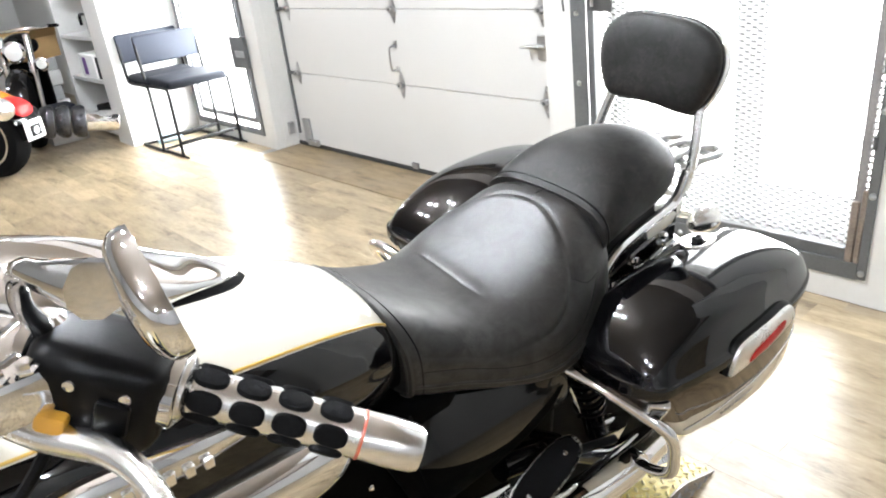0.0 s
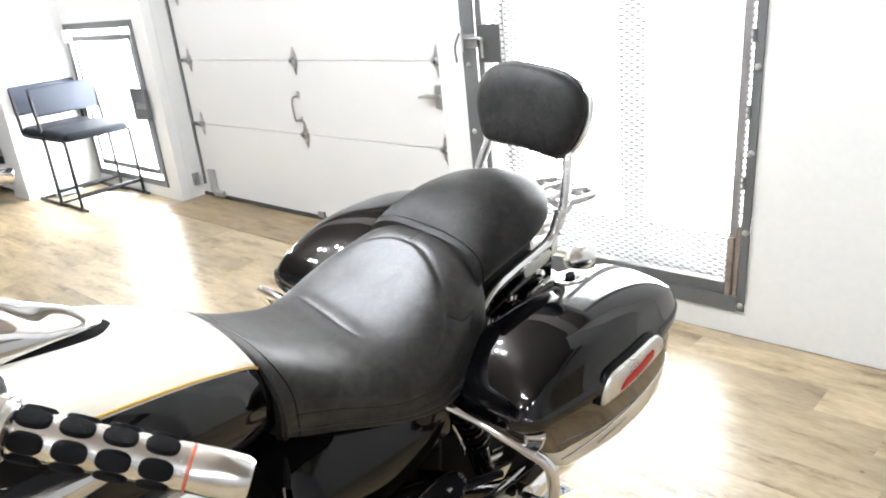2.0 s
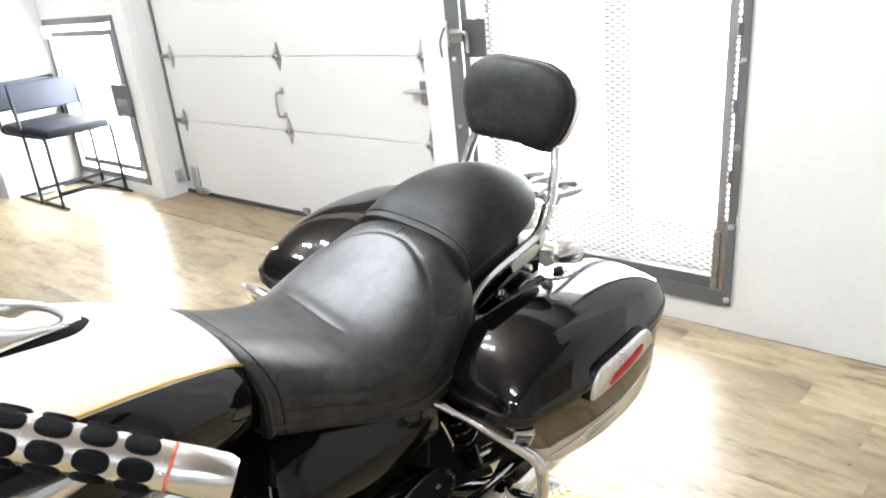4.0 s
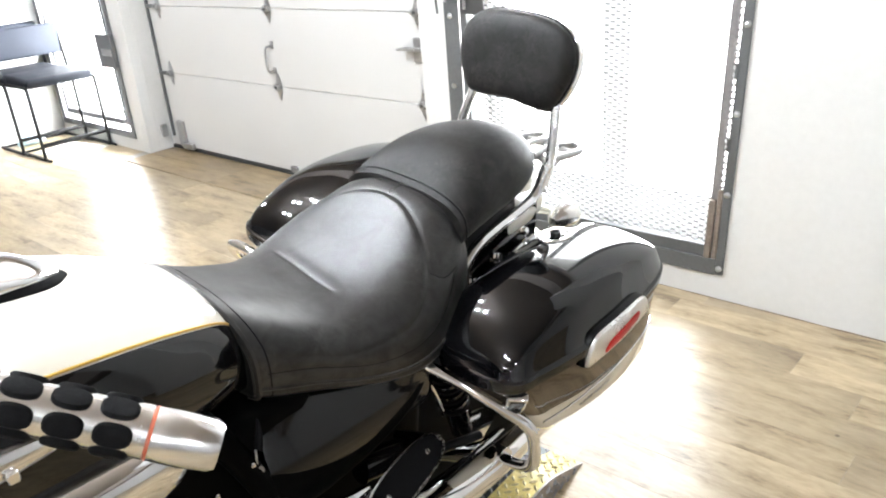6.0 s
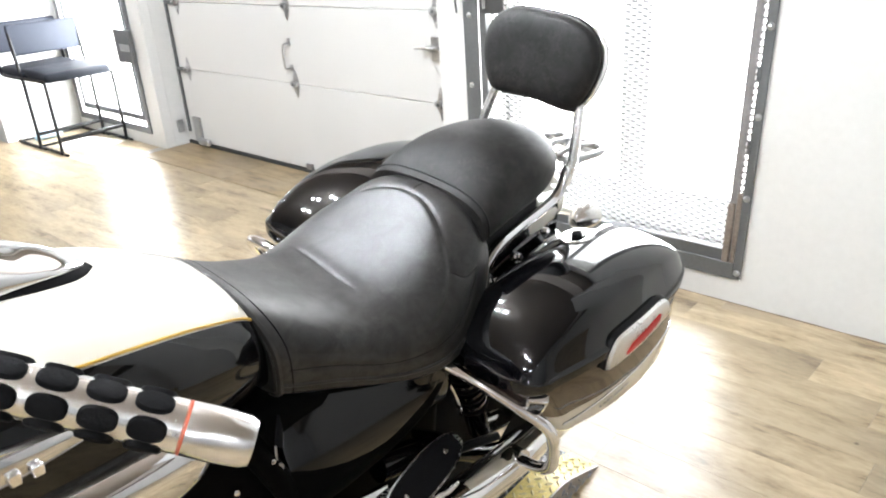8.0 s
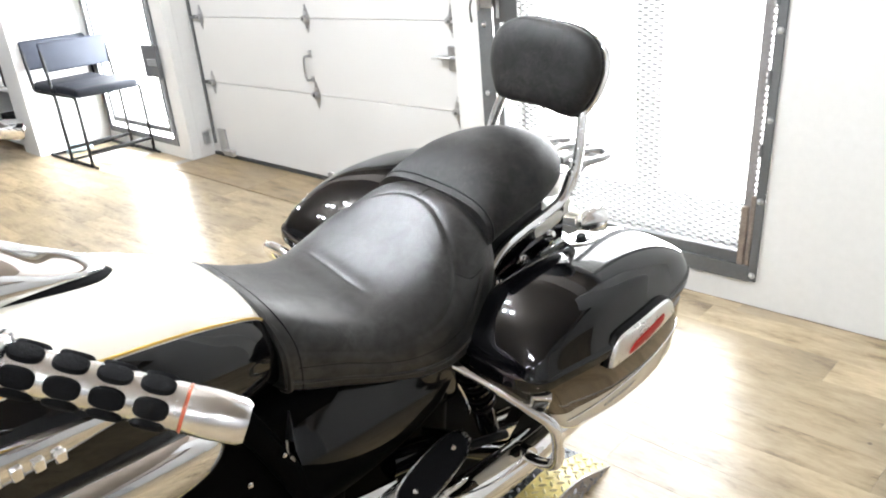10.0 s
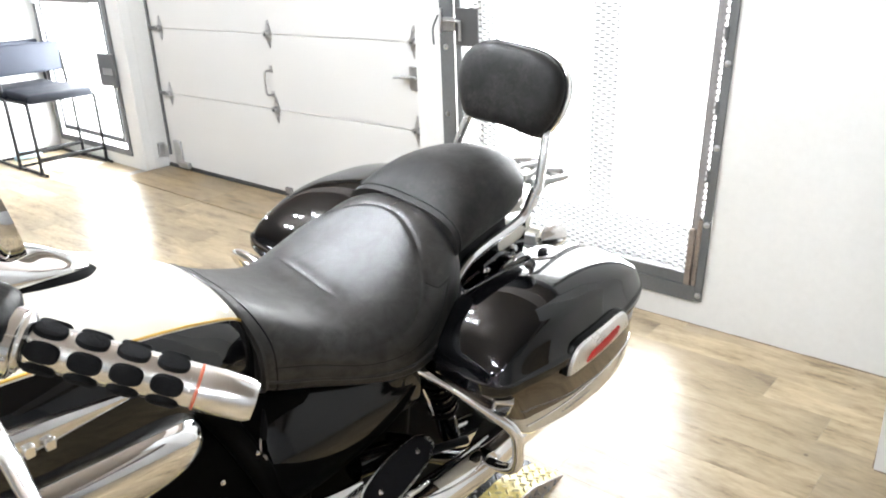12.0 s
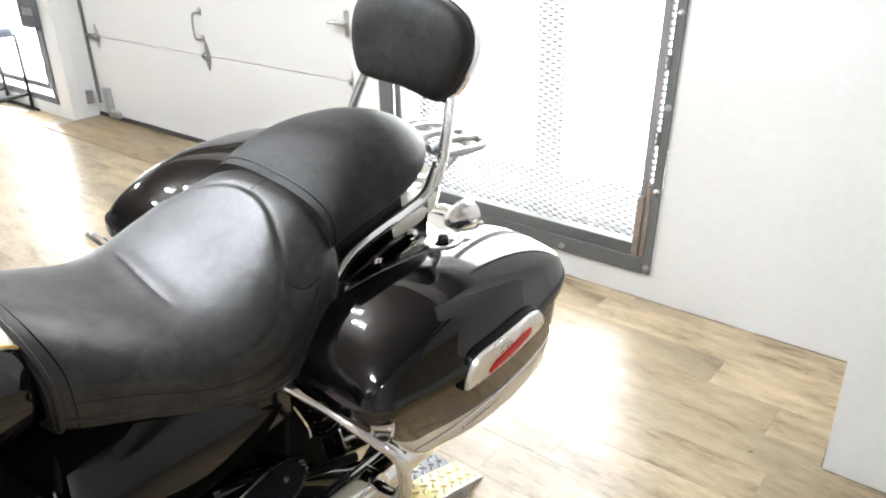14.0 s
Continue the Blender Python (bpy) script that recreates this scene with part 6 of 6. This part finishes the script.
def third_bike():
    """A motorcycle farther back that shows its lamps and bars."""
    b = thing("cruiser_motorcycle", "chrome and black cruiser with round lamps", "motorcycle", at=pose(2.10, 7.75, 0, 0, 0, -112))
    for x in (0.0, -1.6):
        w = part("wheel", lathe([(-0.06, 0.22), (-0.07, 0.27), (-0.05, 0.315), (0, 0.325), (0.05, 0.315), (0.07, 0.27), (0.06, 0.22)], (x, 0, 0.325), (0, 1, 0), 40), M_RUBBER, b, "black tyre")
        part("rim", lathe([(-0.05, 0.05), (-0.02, 0.2), (-0.05, 0.225), (0.05, 0.225), (0.02, 0.2), (0.05, 0.05)], (x, 0, 0.325), (0, 1, 0), 32), M_CHROME, w)
    part("front_fender", loft([[(0.38 * math.cos(a), y, 0.325 + (0.38 - 6 * y * y) * math.sin(a)) for y in (-0.085, -0.04, 0, 0.04, 0.085)] + [(0.37 * math.cos(a), y, 0.325 + (0.37 - 6 * y * y) * math.sin(a)) for y in (0.08, 0.04, 0, -0.04, -0.08)] for a in np.linspace(radians(0), radians(150), 24)]), M_BLACK, b, "black front fender")
    for s in (-1, 1):
        part("fork", cyl((0, s * 0.11, 0.33), (-0.30, s * 0.11, 0.95), 0.03), M_CHROME, b, "chrome fork leg")
        lp = part("spot_lamp", lathe([(-0.06, 0.02), (-0.04, 0.05), (0, 0.062), (0.015, 0.062), (0.018, 0.055)], (-0.14, s * 0.19, 0.70), (1, 0, 0), 24), M_CHROME, b, "chrome spot lamp")
        part("lens", lathe([(0.012, 0.055), (0.024, 0.03), (0.026, 0)], (-0.14, s * 0.19, 0.70), (1, 0, 0), 20), M_CLEAR, lp)
        part("grip", tube([(-0.36, s * 0.30, 1.0), (-0.52, s * 0.42, 0.98)], 0.017, 10, 6), M_RUBBER, b)
    hl = part("headlight", lathe([(-0.14, 0.03), (-0.10, 0.075), (0, 0.098), (0.02, 0.098), (0.024, 0.088)], (-0.14, 0, 0.83), (1, 0, 0), 28), M_CHROME, b, "chrome headlight")
    part("lens", lathe([(0.018, 0.088), (0.032, 0.05), (0.036, 0)], (-0.14, 0, 0.83), (1, 0, 0), 24), M_CLEAR, hl)
    part("handlebar", tube([(-0.36, -0.30, 1.0), (-0.30, -0.15, 1.0), (-0.30, 0.15, 1.0), (-0.36, 0.30, 1.0)], 0.014, 10, 24), M_CHROME, b)
    part("fuel_tank", shell([(-0.95, 0, 0.80, 0.08, 0.06, 0.08, 2.4, 2.4), (-0.8, 0, 0.82, 0.15, 0.10, 0.1, 2.4, 2.4), (-0.55, 0, 0.84, 0.16, 0.12, 0.1, 2.4, 2.4), (-0.40, 0, 0.84, 0.07, 0.07, 0.08, 2.4, 2.4)], 24, 28), M_BLACK, b)
    part("seat", shell([(-1.6, 0, 0.72, 0.08, 0.05, 0.04, 2.4, 2.4), (-1.3, 0, 0.70, 0.15, 0.06, 0.05, 2.4, 2.4), (-0.95, 0, 0.74, 0.12, 0.06, 0.05, 2.4, 2.4)], 20, 24), M_LEATHER2, b)
    part("engine", box(-1.1, -0.45, -0.16, 0.16, 0.22, 0.70, 0.05, 3), M_CAST, b)
    return b


third_bike()

# ---- floor planks ----
PW, PL = 0.152, 1.22
shared = {}


def plank_mesh(length, width):
    key = (round(length, 3), round(width, 3))
    if key not in shared:
        bm = box(0, width - 0.0007, 0, length - 0.0007, -0.006, 0.0)
        me = bpy.data.meshes.new("plank")
        bm.to_mesh(me)
        bm.free()
        me.materials.append(M_PLANK)
        shared[key] = me
    return shared[key]


x, row = -0.05, 0
rng = random.Random(7)
count = 0
far = bmesh.new()
while x < 3.40:
    width = min(PW, 3.40 - x)
    y = -4.9 - rng.random() * PL
    while y < 10.6:
        if 0.2 < y + PL and y < 8.6 and count < 300:
            ob = new("plank", plank_mesh(PL, width))
            ob.location = (x, y, 0)
            ob.parent = floor
            count += 1
        else:
            box(x, x + width - 0.0012, y, y + PL - 0.0012, -0.006, 0, bm=far)
        y += PL
    x += PW
    row += 1
x = -0.05 - PW
while x > -5.9:
    y = -4.9 - rng.random() * PL
    while y < 10.6:
        box(x, x + PW - 0.0012, y, y + PL - 0.0012, -0.006, 0, bm=far)
        y += PL
    x -= PW
tagged(part("far_planks", far, M_PLANK, floor, "", False), "wood-look planks", kind="stuff")

# dark uneven gap where the planks stop at the wall and the pier
gap = thing("floor_gap", "thin dark gap between the planks and the wall", "gap", kind="structure", at=pose(0, 0, 0))
rng = random.Random(5)
for (xa, ya), (xb, yb) in (((WALL_X - 0.004, 0.385), (WALL_X - 0.004, 2.58)), ((2.645, 0.331), (WALL_X - 0.006, 0.384)), ((2.636, -0.60), (2.636, 0.325))):
    way = [(xa + (xb - xa) * k / 40, ya + (yb - ya) * k / 40) for k in range(41)]
    part("gap_line", tube([(x, y, 0.0005) for x, y in way], [0.0016 + rng.random() * 0.0034 for _ in way], 6, flat=0.5), M_JOINT, gap)

# darker boards at the foot of the overhead door
th = thing("threshold_board", "brown wood-look boards at the foot of the overhead door", "threshold", kind="structure", at=pose(0, 0, 0))
for i, (y0, y1) in enumerate(((2.665, 3.45), (3.45, 4.35), (4.35, 5.372))):
    part("board", box(3.012, 3.2, y0, y1 - 0.001, 0.0005, 0.005), M_THRESH, th, smooth=False)
    part("board", box(3.201, 3.395, y0, y1 - 0.001, 0.0005, 0.0052), M_THRESH, th, smooth=False)
part("edge_strip", box(3.0, 3.012, 2.665, 5.40, 0.0005, 0.006, 0.002, 1), M_THRESH, th)
part("metal_plate", box(3.02, 3.2, 5.38, 5.46, 0.0005, 0.004), M_GALV, th, smooth=False)

# lifted plank edge and scuffs beside the platform
M_SCUFF = grain(mat("pale_scratch", (0.38, 0.335, 0.265), 0.4), 0.25, 30, 200)
cr = thing("floor_crack", "lifted dark plank edge in the vinyl floor", "crack", kind="structure", at=pose(0, 0, 0))
rng = random.Random(3)
for way in ([(1.815, 0.965), (1.820, 0.959), (1.839, 0.939), (1.849, 0.909), (1.846, 0.88), (1.833, 0.845), (1.831, 0.81), (1.828, 0.78), (1.827, 0.69), (1.823, 0.59), (1.822, 0.45), (1.822, 0.30)], [(1.819, 0.953), (1.807, 0.927), (1.785, 0.917), (1.768, 0.921)]):
    q = spline(way, 60)
    torn = [(x + rng.uniform(-0.0025, 0.0025), y, 0.0006) for x, y in q]
    part("edge", tube(torn, [0.0024 + 0.0050 * abs(noise.noise(Vector((x * 40, y * 40, 0)))) + (0.0015 if y > 0.86 else 0) for x, y in q], 6, flat=0.4), M_SEAL, cr)
for a in (((2.026, 0.828, 0.0), (1.987, 0.769, 0.0), (1.937, 0.702, 0.0), (1.885, 0.640, 0.0), (1.840, 0.586, 0.0)), ((2.05, 0.80, 0.0), (2.00, 0.74, 0.0), (1.96, 0.70, 0.0)), ((1.769, 0.918, 0.0), (1.746, 0.865, 0.0), (1.72, 0.815, 0.0), (1.699, 0.778, 0.0))):
    part("scuff", tube(a, [0.001] + [0.0060] * (len(a) - 2) + [0.001], 8, 24, flat=0.06), M_SCUFF, cr, "pale rubbed scratch")
